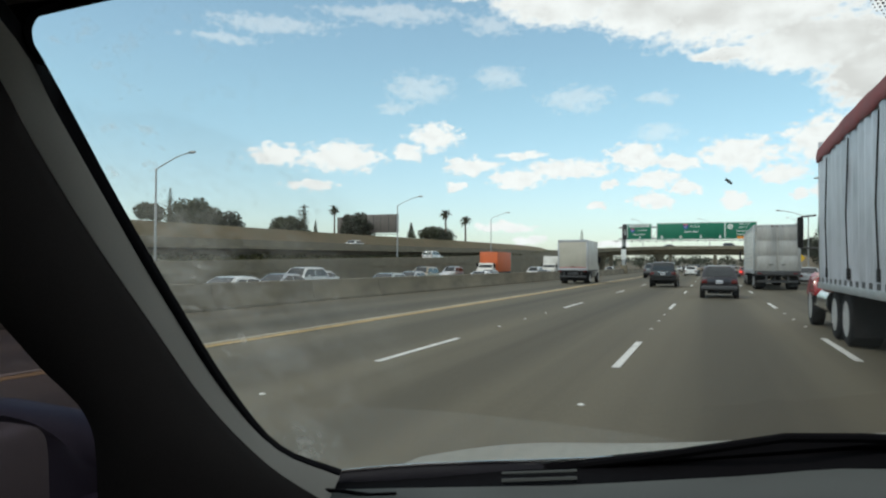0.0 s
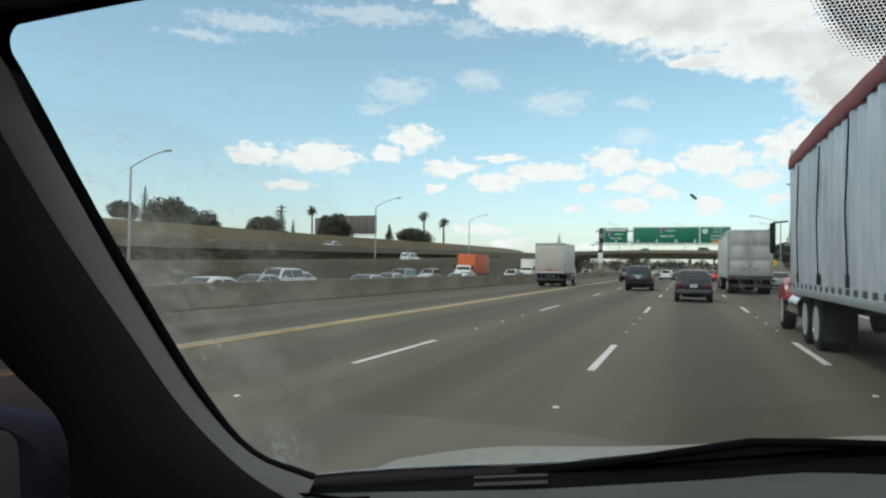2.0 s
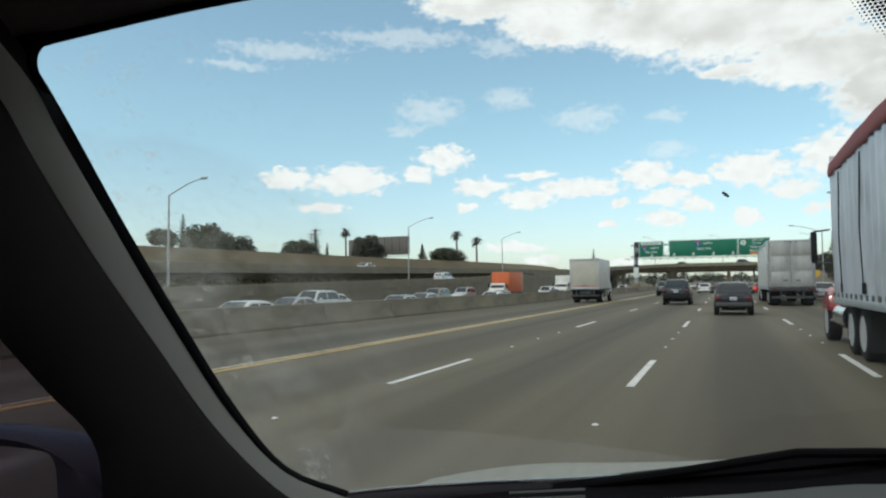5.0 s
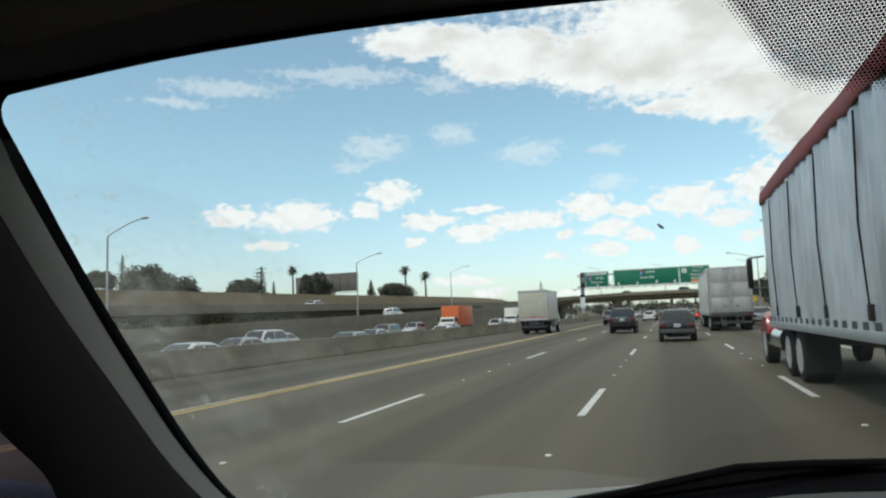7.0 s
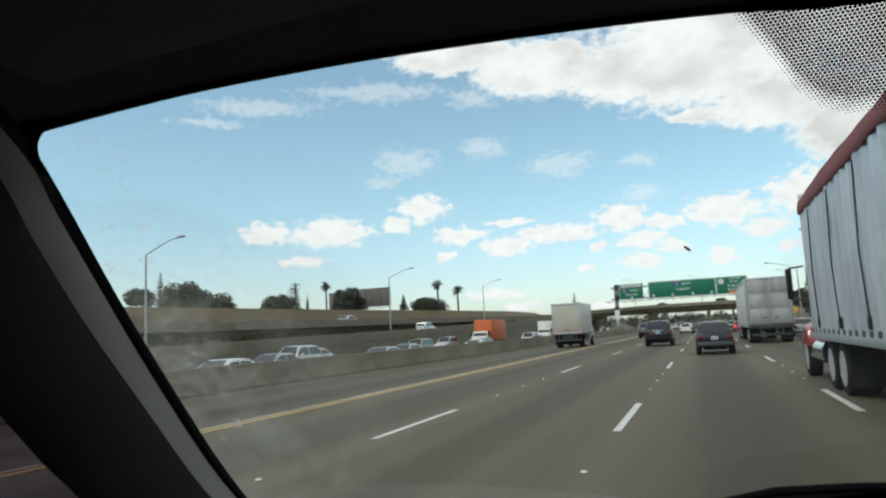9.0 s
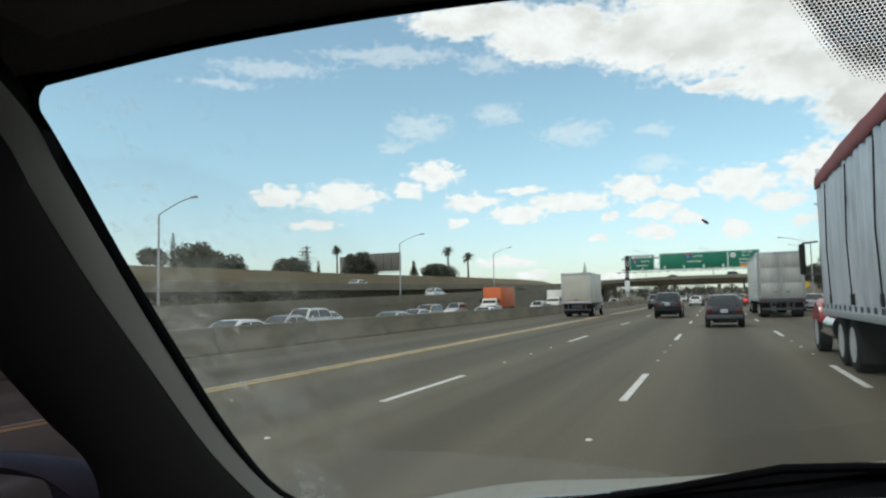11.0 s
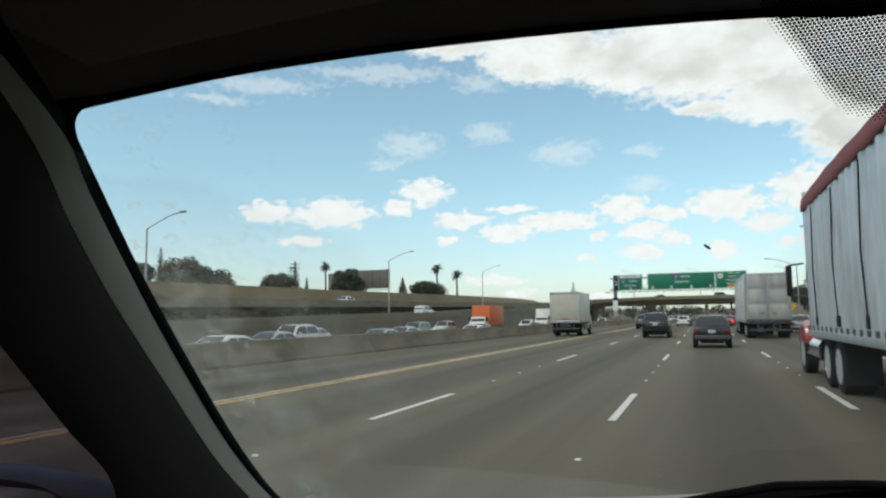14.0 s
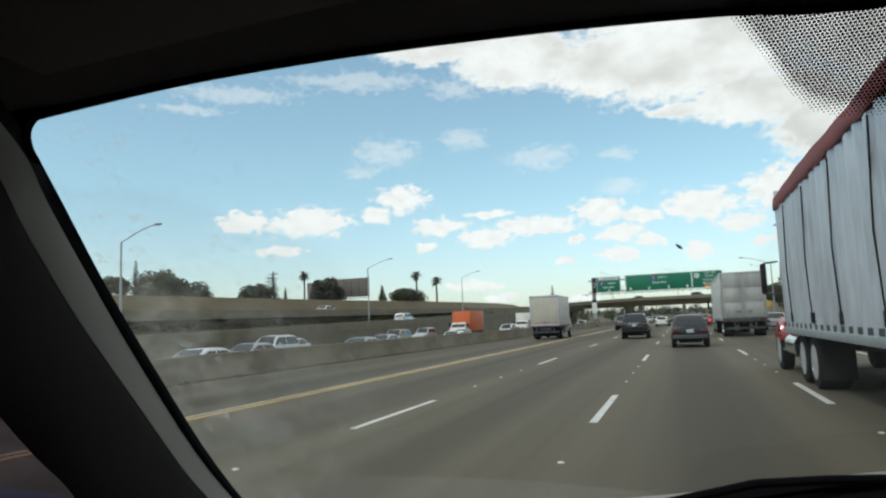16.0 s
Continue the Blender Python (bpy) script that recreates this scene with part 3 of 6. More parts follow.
for _ in range(7600):
    y = rng.uniform(-10, 170)
    p = [Vector((a, y, b)) for a, b in bank_profile(y)[:3]]
    q = p[1].lerp(p[2], rng.random() ** 0.7 * 1.06) + Vector((0.45, 0, 0.3 + rng.uniform(0, 0.2)))
    s = rng.uniform(0.12, 0.3)
    e = [Vector((rng.uniform(-1, 1), rng.uniform(-1, 1), rng.uniform(-1, 1))).normalized() * s for _ in range(3)]
    bm.faces.new([bm.verts.new(q + v) for v in e])
tagged(part("ivy", bm, HEDGE, smooth=0), "dark green ivy covering the embankment foot", "ivy", kind="stuff")

# retaining wall carrying the low ramp, higher towards the bridge
bm = bmesh.new()
loft(bm, [[(x, y, z) for x, z in ((-36.25, -0.6), (-36.25, ramp_z(y) + 0.05), (-36.7, ramp_z(y) + 0.05), (-36.7, -0.4))] for y in range(-30, 190, 6)])
tagged(part("retaining_wall", bm, CONCRETE_PALE, smooth=20), "tall plain concrete retaining wall below the ramp", "retaining wall", kind="structure")


# overpass: deck swept along a curve off the ramp and across the freeway
def deck(name, path, width, depth, rail, label):
    t = thing(name, label, "bridge", kind="structure")
    pts = [Vector(p) for p in path]

    def sweep(prof):
        bm = bmesh.new()
        rings = []
        for i, p in enumerate(pts):
            d = (pts[min(i + 1, len(pts) - 1)] - pts[max(i - 1, 0)])
            s = Vector((d.y, -d.x, 0)).normalized()
            rings.append([p + s * a + Vector((0, 0, b)) for a, b in prof])
        return loft(bm, rings)
    w = width / 2
    part("bridge_deck", sweep(((-w, 0), (-w, -0.25), (-w + 1.4, -0.45), (-w + 1.9, -depth), (w - 1.9, -depth), (w - 1.4, -0.45), (w, -0.25), (w, 0))), CONCRETE, t, smooth=20)
    for s in (-1, 1):
        a, b = sorted((s * w, s * (w - 0.28)))
        part("bridge_parapet", sweep(((a, 0.0), (a, rail), (b, rail), (b, 0.0))), CONCRETE_PALE, t, smooth=20)
    return t


def curve(points, n=8):
    """Catmull-Rom through the points."""
    p = [Vector(q) for q in points]
    p = [p[0] * 2 - p[1]] + p + [p[-1] * 2 - p[-2]]
    out = []
    for i in range(1, len(p) - 2):
        for k in range(n):
            t = k / n
            out.append(0.5 * (2 * p[i] + (p[i + 1] - p[i - 1]) * t + (2 * p[i - 1] - 5 * p[i] + 4 * p[i + 1] - p[i + 2]) * t * t + (3 * p[i] - p[i - 1] - 3 * p[i + 1] + p[i + 2]) * t ** 3))
    return out + [p[-2]]


over = deck("overpass", curve([(-40.5, y, ramp_z(y) + 0.1) for y in (-40, 0, 30, 60, 90, 120, 150, 180)] + [(-36.0, 206, 5.4), (-20, 229, 6.7), (8, 237, 7.0), (40, 241, 6.9), (95, 247, 6.2)]), 8.6, 1.35, 0.8,
            "long curved concrete overpass crossing the freeway on columns")
for x, y, top in ((-31, 215, 4.7), (-15.1, 231, 5.45), (15.5, 238, 5.6), (33, 240, 5.5), (50, 242, 5.4)):
    bm = bmesh.new()
    loft(bm, [[(x + k * w * math.cos(a), y + k * 0.75 * math.sin(a), z) for a in (2 * math.pi * j / 14 for j in range(14))]
              for z, k, w in ((-0.5, 1, 1.0), (top - 1.8, 1, 1.0), (top - 0.6, 1.25, 1.5), (top, 1.5, 2.4))])
    part("bridge_column", bm, CONCRETE, over, smooth=30)
far = deck("overpass", curve([(-50.9, y, crest(y) - 2.9) for y in (-40, 0, 40, 80, 120, 160, 200, 230)] + [(-44, 264, 6.3), (-20, 296, 6.9), (10, 306, 7.1), (50, 310, 6.6), (130, 310, 4.5)]), 6.4, 1.1, 0.75,
           "upper concrete ramp along the bank, crossing the freeway farther on")
for x, y in ((-36, 275), (-15.1, 298), (2, 304), (15.8, 306.5)):
    part("bridge_column", boxes((x - 0.7, x + 0.7, y - 0.8, y + 0.8, -0.5, 5.9), bevel=0.1), CONCRETE, far)


# ---- sign gantry ----
def text_part(name, body, size, x, y, z, material, parent, align="CENTER", width=1.0):
    """A line of lettering under a sign panel: an empty with each stroke as a mesh of its own."""
    cu = bpy.data.curves.new(name, "FONT")
    cu.body, cu.size, cu.align_x, cu.extrude, cu.resolution_u = body, size, align, 0.006, 2
    cu.offset = 0.006
    tmp = new(name, cu)
    me = bpy.data.meshes.new_from_object(tmp)
    bpy.data.objects.remove(tmp)
    whole = bmesh.new()
    whole.from_mesh(me)
    left = set(whole.verts)
    while left:
        stack, isle = [left.pop()], []
        while stack:
            v = stack.pop()
            isle.append(v)
            for e in v.link_edges:
                o = e.other_vert(v)
                if o in left:
                    left.discard(o)
                    stack.append(o)
        inside = set(isle)
        bm = bmesh.new()
        twin = {v: bm.verts.new(v.co) for v in isle}
        for f in whole.faces:
            if f.verts[0] in inside:
                bm.faces.new([twin[v] for v in f.verts])
        part(name, bm, material, parent, smooth=0, m=pose(x, y, z, 90, 0, 0) @ Matrix.Diagonal((width, 1, 1, 1)))
    whole.free()


def shape(pts, y, t=0.01):
    bm = bmesh.new()
    loft(bm, [[(a, y - t, b) for a, b in pts], [(a, y + t, b) for a, b in pts]])
    return bm


GY = 132.0
gantry = thing("sign_gantry", "green overhead freeway signs on a steel gantry", "road sign", pose(-1.7, GY, 0))
bm = bmesh.new()
tube(bm, ((-13.3, 0.5, 1.0), (-13.3, 0.5, 9.0)), 0.36, 16)
part("post", bm, STEEL, gantry)
part("pedestal", boxes((-13.9, -12.7, -0.1, 1.1, 0, 1.55), bevel=0.05), CONCRETE, gantry)
part("post_sign", boxes((-13.75, -12.85, 0.06, 0.1, 2.6, 4.5), bevel=0.01), SIGNWHITE, gantry, "small pale sign strapped to the post")
part("marker_plate", boxes((-13.7, -12.9, 0.06, 0.1, 4.6, 5.1), bevel=0.01), SIGNBLACK, gantry)
bm = bmesh.new()
tube(bm, ((15.8, 0.5, 0), (15.8, 0.5, 9.0)), 0.36, 16)
part("post", bm, STEEL, gantry)
for z in (6.5, 8.6):
    part("beam", tubes(((-14.2, 0.5, z), (16.2, 0.5, z)), r=0.16, n=12), STEEL, gantry)
for i in range(12):
    x = -13 + i * 2.4
    part("brace", tubes(((x, 0.5, 6.5), (x + 1.2, 0.5, 8.6), (x + 2.4, 0.5, 6.5)), r=0.06, n=6), STEEL, gantry)
part("catwalk", boxes((-15.2, 13, -1.0, -0.1, 6.02, 6.08)), DARKSTEEL, gantry)
for i in range(20):
    part("catwalk_bracket", boxes((-14.6 + i * 1.42, -14.5 + i * 1.42, -1.05, 0.5, 5.86, 6.02), bevel=0.01), DARKSTEEL, gantry)
for x in (-10.6, -4.4, -1.0, 2.0, 6.8):
    part("sign_lamp", boxes((x - 0.28, x + 0.28, -1.25, -0.95, 6.1, 6.32), bevel=0.04), SIGNWHITE, gantry)


def sign_panel(x0, x1, z0, z1):
    p = part("sign_panel", boxes((x0, x1, 0.0, 0.06, z0, z1), bevel=0.01), SIGNGREEN, gantry, "green reflective sign panel with white border")
    fr = bmesh.new()
    for a in ((x0 + 0.06, x1 - 0.06, z1 - 0.12, z1 - 0.06), (x0 + 0.06, x1 - 0.06, z0 + 0.06, z0 + 0.12), (x0 + 0.06, x0 + 0.12, z0 + 0.125, z1 - 0.125), (x1 - 0.12, x1 - 0.06, z0 + 0.125, z1 - 0.125)):
        box(fr, a[0], a[1], -0.008, -0.002, a[2], a[3])
    part("border", fr, SIGNWHITE, p, smooth=0)
    return p


def shield(p, x, z, s, number):
    body = [(x + s * a, z + s * b) for a, b in ((-0.42, 0.42), (-0.2, 0.5), (0, 0.44), (0.2, 0.5), (0.42, 0.42), (0.5, 0.1), (0.4, -0.25), (0, -0.55), (-0.4, -0.25), (-0.5, 0.1))]
    part("shield", shape(body, -0.016), SIGNBLUE, p, smooth=0)
    top = [(x + s * a, z + s * b) for a, b in ((-0.41, 0.41), (-0.2, 0.48), (0, 0.42), (0.2, 0.48), (0.41, 0.41), (0.46, 0.22), (-0.46, 0.22))]
    part("shield_band", shape(top, -0.03), SIGNRED, p, smooth=0)
    text_part("letter", number, s * 0.62, x, -0.04, z - s * 0.32, SIGNWHITE, p)


def arrow(p, x, z, s):
    part("arrow", shape([(x + s * a, z + s * b) for a, b in ((-0.12, 0.5), (0.12, 0.5), (0.12, 0.05), (0.5, 0.12), (0, -0.5), (-0.5, 0.12), (-0.12, 0.05))], -0.012), SIGNWHITE, p, smooth=0)


p = sign_panel(-12.7, -8.3, 6.3, 9.2)
part("diamond_panel", boxes((-13.5, -12.72, 0.0, 0.06, 6.3, 9.2), bevel=0.01), SIGNBLACK, p)
d = [(-13.11 + 0.22 * a, 7.7 + 0.5 * b) for a, b in ((0, 1), (1, 0), (0, -1), (-1, 0))]
bm = bmesh.new()
for i in range(4):
    a, b = d[i], d[(i + 1) % 4]
    tube(bm, ((a[0], -0.02, a[1]), (b[0], -0.02, b[1])), 0.035, 6)
part("diamond", bm, SIGNWHITE, p)
part("banner", boxes((-12.3, -8.7, -0.012, -0.002, 8.62, 9.05)), SIGNWHITE, p)
text_part("letter", "CARPOOLS ONLY", 0.36, -10.5, -0.02, 8.72, SIGNBLACK, p)
shield(p, -11.7, 8.0, 0.85, "5")
text_part("letter", "NORTH", 0.42, -9.9, -0.012, 7.85, SIGNWHITE, p)
text_part("letter", "Santa Ana", 0.52, -10.5, -0.012, 7.1, SIGNWHITE, p)
arrow(p, -10.4, 6.7, 0.5)
p = sign_panel(-7.4, 4.2, 6.25, 9.3)
shield(p, -2.4, 8.6, 0.95, "5")
text_part("letter", "NORTH", 0.45, -0.8, -0.012, 8.45, SIGNWHITE, p)
text_part("letter", "Santa Ana", 0.6, -1.4, -0.012, 7.5, SIGNWHITE, p)
for x in (-6.5, -3.2, 0.2, 3.4):
    arrow(p, x, 6.75, 0.62)
p = sign_panel(4.25, 9.4, 6.25, 9.3)
part("exit_tab", boxes((5.9, 8.9, -0.012, -0.002, 8.75, 9.15)), SIGNGREEN, p)
text_part("letter", "EXIT 103B", 0.4, 7.4, -0.02, 8.8, SIGNWHITE, p)
bm = bmesh.new()
bmesh.ops.create_circle(bm, cap_ends=True, segments=20, radius=0.46, matrix=pose(5.1, -0.012, 8.5, 90))
part("route_disc", bm, SIGNWHITE, p, smooth=0)
text_part("letter", "55", 0.5, 5.1, -0.022, 8.32, SIGNGREEN, p)
text_part("letter", "SOUTH", 0.42, 7.2, -0.012, 8.2, SIGNWHITE, p)
text_part("letter", "Newport", 0.5, 7.0, -0.012, 7.55, SIGNWHITE, p)
text_part("letter", "Beach", 0.5, 6.7, -0.012, 6.95, SIGNWHITE, p)
part("exit_only_tab", boxes((6.2, 9.2, -0.012, -0.002, 6.35, 6.8)), SIGNORANGE, p)


# ---- street lamps, billboard, poles ----
def street_lamp(x, y, h, arm, z=0.0):
    t = thing("street_lamp", "grey steel lamp post with a long curved arm", "street lamp", pose(x, y, z), "lamps along the freeway")
    s = 1 if arm > 0 else -1
    part("pole", tube(bmesh.new(), [(0, 0, 0), (0, 0, h * 0.5), (0, 0, h)], 0.13, 10, 0.08), STEEL, t)
    part("base", boxes((-0.2, 0.2, -0.2, 0.2, 0, 0.35), bevel=0.03), STEEL, t)
    part("arm", tubes([(0, 0, h - 0.1), (arm * 0.15, 0, h + 0.18), (arm * 0.6, 0, h + 0.85), (arm * 0.85, 0, h + 1.1), (arm, 0, h + 1.15)], r=0.05), STEEL, t)
    bm = bmesh.new()
    bmesh.ops.create_uvsphere(bm, u_segments=12, v_segments=8, radius=0.5, matrix=pose(arm + s * 0.3, 0, h + 1.22) @ Matrix.Diagonal((0.85, 0.36, 0.24, 1)))
    part("lamp_head", bm, STEEL, t)


for y in (47, 97, 146):
    street_lamp(-45.2, y, 9.0, 3.6, ramp_z(y))
for y in (86, 134, 184):
    street_lamp(15.9, y, 10.2, -4.4, -0.1)
for x, y, z in ((-20, 229, 6.7), (0, 235, 6.9), (26, 239.5, 6.95), (48, 242, 6.8)):
    street_lamp(x, y, 8.5, -3, z)

bb = thing("billboard", "blank grey billboard on a single steel post", "billboard", pose(-66, 128, 0.6))
part("board", boxes((-6.0, 6.5, -0.25, 0.25, 7.4, 11.2), bevel=0.03), BILLGREY, bb)
for i in range(8):
    part("board_rib", boxes((-5.9 + i * 1.72, -5.82 + i * 1.72, -0.31, -0.25, 7.5, 11.1)), DARKSTEEL, bb)
part("side_board", boxes((-7.6, -6.3, -0.2, 0.2, 5.6, 10.8), bevel=0.03), BILLGREY, bb)
part("post", tubes(((-6.9, 0.6, -0.6), (-6.9, 0.6, 10.5)), r=0.45, n=14), DARKSTEEL, bb)
part("beam", tubes(((-7, 0.6, 9.2), (6, 0.6, 9.2)), r=0.25, n=10), DARKSTEEL, bb)
part("catwalk", boxes((-6.5, 6.6, -1.1, -0.3, 7.05, 7.12)), DARKSTEEL, bb)

for x, y, h in ((-118, 182, 19), (-96, 150, 17), (40, 210, 12)):
    t = thing("utility_pole", "dark wooden utility pole with cross arms", "utility pole", pose(x, y, -0.6), "utility poles")
    part("pole", tube(bmesh.new(), [(0, 0, 0), (0, 0, h)], 0.2, 8, 0.13), BARK, t)
    for z in (h - 0.5, h - 1.6):
        part("cross_arm", boxes((-1.4, 1.4, -0.08, 0.08, z - 0.08, z + 0.08), bevel=0.01), BARK, t)
        for a in (-1.2, -0.5, 0.5, 1.2):
            part("insulator", tubes(((a, 0, z + 0.08), (a, 0, z + 0.3)), r=0.05, n=6), DARKSTEEL, t)


# ---- trees ----
def leafy(bm, centre, rad, count, size, rng, squash=0.8):
    """A loose clump of leaf blades, denser inside."""
    for _ in range(count):
        d = Vector((rng.gauss(0, 1), rng.gauss(0, 1), rng.gauss(0, 1)))
        d = d.normalized() * rad * rng.random() ** 0.45
        q = Vector(centre) + Vector((d.x, d.y, d.z * squash))
        s = size * rng.uniform(0.6, 1.3)
        u = Vector((rng.uniform(-1, 1), rng.uniform(-1, 1), rng.uniform(-1, 1))).normalized() * s
        v = Vector((rng.uniform(-1, 1), rng.uniform(-1, 1), rng.uniform(-1, 1))).normalized() * s * 0.6
        bm.faces.new([bm.verts.new(q + w) for w in (-u, v, u, -v)])


def broad_tree(x, y, z, h, w, seed, material=None, name="tree", label="broad dark green tree with an uneven crown", blades=2200):
    rng = random.Random(seed)
    t = thing(name, label, "tree", pose(x, y, z), "roadside trees")
    bm = bmesh.new()
    tube(bm, [(0, 0, -0.3), (0.1, 0, h * 0.25), (0.05 * w, 0, h * 0.55)], 0.05 * h ** 0.9 * 0.6, 8, 0.03 * h * 0.5)
    crown = bmesh.new()
    n = 11
    for i in range(n):
        a = 2 * math.pi * (i * 0.618)
        k = (i + 0.5) / n
        hz = h * (0.30 + 0.58 * k)
        rr = w * 0.5 * (0.72 * math.sin(math.pi * (0.25 + 0.7 * k)) + 0.12) * rng.uniform(0.6, 1.05)
        c = (rr * math.cos(a), rr * math.sin(a), hz)
        tube(bm, [(0, 0, h * (0.18 + 0.3 * k)), (c[0] * 0.5, c[1] * 0.5, hz * 0.8), c], 0.012 * h, 5, 0.003 * h)
        leafy(crown, c, w * rng.uniform(0.18, 0.30), int(blades * 2.2) // n, 0.026 * w + 0.07, rng)
    part("trunk", bm, BARK, t)
    part("crown", crown, material or LEAF, t, smooth=0)
    return t


def conifer(x, y, z, h, w, seed):
    rng = random.Random(seed)
    t = thing("conifer", "slender grey-green conifer with layered branches", "tree", pose(x, y, z), "roadside trees")
    part("trunk", tube(bmesh.new(), [(0, 0, -0.3), (0, 0, h)], 0.02 * h, 7, 0.02), BARK, t)
    bm = bmesh.new()
    for i in range(90):
        k = 0.10 + 0.9 * i / 90
        a = i * 2.4
        r = w * 0.5 * (1 - k) ** 0.85 * rng.uniform(0.45, 1.15) + 0.02 * w
        tip = Vector((r * math.cos(a), r * math.sin(a), h * k - 0.12 * r))
        for j in range(3):
            c = tip * (0.3 + 0.35 * j)
            leafy(bm, (c.x, c.y, tip.z), 0.10 * w * (1.1 - k), 8, 0.05 * w * (1.2 - k) + 0.03, rng, 0.45)
    part("crown", bm, LEAF, t, smooth=0)


def palm(x, y, z, h, seed, spread=2.6):
    rng = random.Random(seed)
    t = thing("palm_tree", "tall palm with a slim trunk and drooping fronds", "palm tree", pose(x, y, z), "palms")
    part("trunk", tube(bmesh.new(), [(0, 0, -0.3), (0.1, 0, h * 0.4), (0.0, 0.1, h * 0.8), (0, 0, h)], 0.3, 9, 0.2), BARK, t)
    bm = bmesh.new()
    for s in (-1, 1):
        prev = None
        for i in range(13):
            k = i / 12
            base = Vector((0, spread * k, spread * (0.42 * math.sin(2.0 * k) - 0.42 * k * k)))
            tip = base + Vector((s * 0.55 * math.sin(math.pi * min(1, k * 0.9 + 0.1)), 0.22, -0.28))
            if prev is not None:
                bm.faces.new([bm.verts.new(q) for q in (prev[0], base, base.lerp(tip, 1.0), prev[0].lerp(tip, 0.75))])
            prev = (base, tip)
    fr = part("frond", bm, PALM, t, smooth=0)
    n = 26
    for i in range(n):
        ob = fr if i == 0 else new("frond", fr.data)
        ob.matrix_basis = pose(0, 0, h) @ pose(0, 0, 0, rng.uniform(-62, 48), 0, i * 137.5) @ Matrix.Scale(rng.uniform(0.8, 1.1), 4)
        ob.parent = t
    bm = bmesh.new()
    leafy(bm, (0, 0, h - 0.5), 0.55, 120, 0.3, rng)
    part("dead_skirt", bm, BARK, t, smooth=0)


def on_bank(x, y):
    """Height of the bank's surface there."""
    p = sorted(bank_profile(y)[3:9])
    return float(np.interp(x, [a for a, _ in p], [b for _, b in p])) if y < 205 else -0.6


for x, y, h, w, s in ((-70, 80, 6.4, 6.5, 1), (-72, 90, 5.0, 6.0, 2), (-75, 86, 4.6, 6, 5), (-62, 92, 2.8, 5.4, 3), (-66, 122, 6.4, 6.8, 4), (-68, 127, 4.6, 6.0, 6), (-60.5, 148, 2.7, 5.2, 7), (-66, 165, 5.0, 7, 8),
                      (-60.5, 62, 2.0, 3.6, 9), (-74, 190, 6.0, 8, 10), (-88, 104, 8.0, 9, 11)):
    broad_tree(x, y, on_bank(x, y), h, w, s, LEAF if s % 2 else LEAF_DARK, blades=1800)
for x, y, h, w, s in ((-64, 69, 6.4, 2.6, 21), (-64, 100, 6.6, 3.0, 22), (-64.5, 104.5, 4.2, 1.8, 23), (-61, 138, 3.6, 2.4, 24), (-40, 232, 14, 6, 25)):
    conifer(x, y, on_bank(x, y), h, w, s)
for x, y, h, s in ((-100, 172, 13, 31), (-66, 172, 9, 32), (-62.5, 178, 7, 33), (-80, 150, 8, 34)):
    palm(x, y, on_bank(x, y), h, s, 2.0)
for x, y, h, s in ((20.5, 87, 16.0, 41), (20.8, 99, 14.0, 42), (20.3, 109, 12.8, 43), (19.6, 62, 15, 44)):
    palm(x, y, 0, h, s, 2.9)
for x, y, h, w, s in ((21.5, 58, 13, 7, 51), (21.5, 66, 12, 7, 52), (26, 185, 9, 9, 53), (33, 180, 8, 8, 54), (22, 150, 9, 8, 55), (24, 160, 10, 9, 56), (21, 195, 9, 5, 57), (24, 200, 10, 5, 58)):
    broad_tree(x, y, -0.4, h, w, s, LEAF_DARK, name="dark_tree", label="tall dense dark evergreen tree beside the freeway", blades=2600)

# distant rise and tree line, too far to count
rng = random.Random(77)
bm = bmesh.new()
loft(bm, [[(r * math.sin(a), r * math.cos(a), z) for r, z in ((300, -0.8), (380, 2.5 + 2.2 * noise.noise((a * 9, 0, 0))), (470, 5.5 + 2.5 * noise.noise((a * 7, 3, 0))), (640, 5.0), (900, -1))]
          for a in (-1.5 + 0.05 * i for i in range(61))], closed=False)
tagged(part("distant_rise", bm, EARTH, smooth=60), "low brown rise far beyond the freeway", "hill", kind="structure")
bm = bmesh.new()
for i in range(760):
    a = rng.uniform(-1.3, 0.7)
    r = rng.uniform(330, 470)
    hh = rng.uniform(3.0, 6.0)
    leafy(bm, (r * math.sin(a), r * math.cos(a), hh * 0.5 + (r - 330) * 0.03), hh * 0.8, 70, 0.55, rng, 0.6)
tagged(part("far_trees", bm, LEAF_DARK, smooth=0), "distant dark tree line on the horizon", "trees", kind="stuff")

# ---- roadside buildings and walls ----
bld = thing("warehouse", "long white warehouse with a red roof edge", "building", pose(24, 84, -0.6))
part("wall", boxes((0, 26, 0, 34, 0, 8.2)), STUCCO, bld, smooth=0)
part("roof", boxes((-0.7, 26.7, -0.7, 34.7, 8.2, 9.4), bevel=0.05), ROOFRED, bld)
for i in range(8):
    part("pilaster", boxes((-0.18, 0.0, 1.5 + i * 4.3, 1.95 + i * 4.3, 0, 8.1), bevel=0.02), CONCRETE_PALE, bld)
bld = thing("warehouse", "plain white windowless warehouse beyond the palms", "building", pose(24, 124, -0.6))
part("wall", boxes((0, 30, 0, 40, 0, 9.6)), STUCCO, bld, smooth=0)
part("roof", boxes((-0.2, 30.2, -0.2, 40.2, 9.6, 9.9), bevel=0.03), CONCRETE_PALE, bld)
bld = thing("office_building", "distant blue-grey glass office block", "building", pose(96, 300, -0.6))
part("wall", boxes((0, 26, 0, 20, 0, 22)), CONCRETE_PALE, bld, smooth=0)
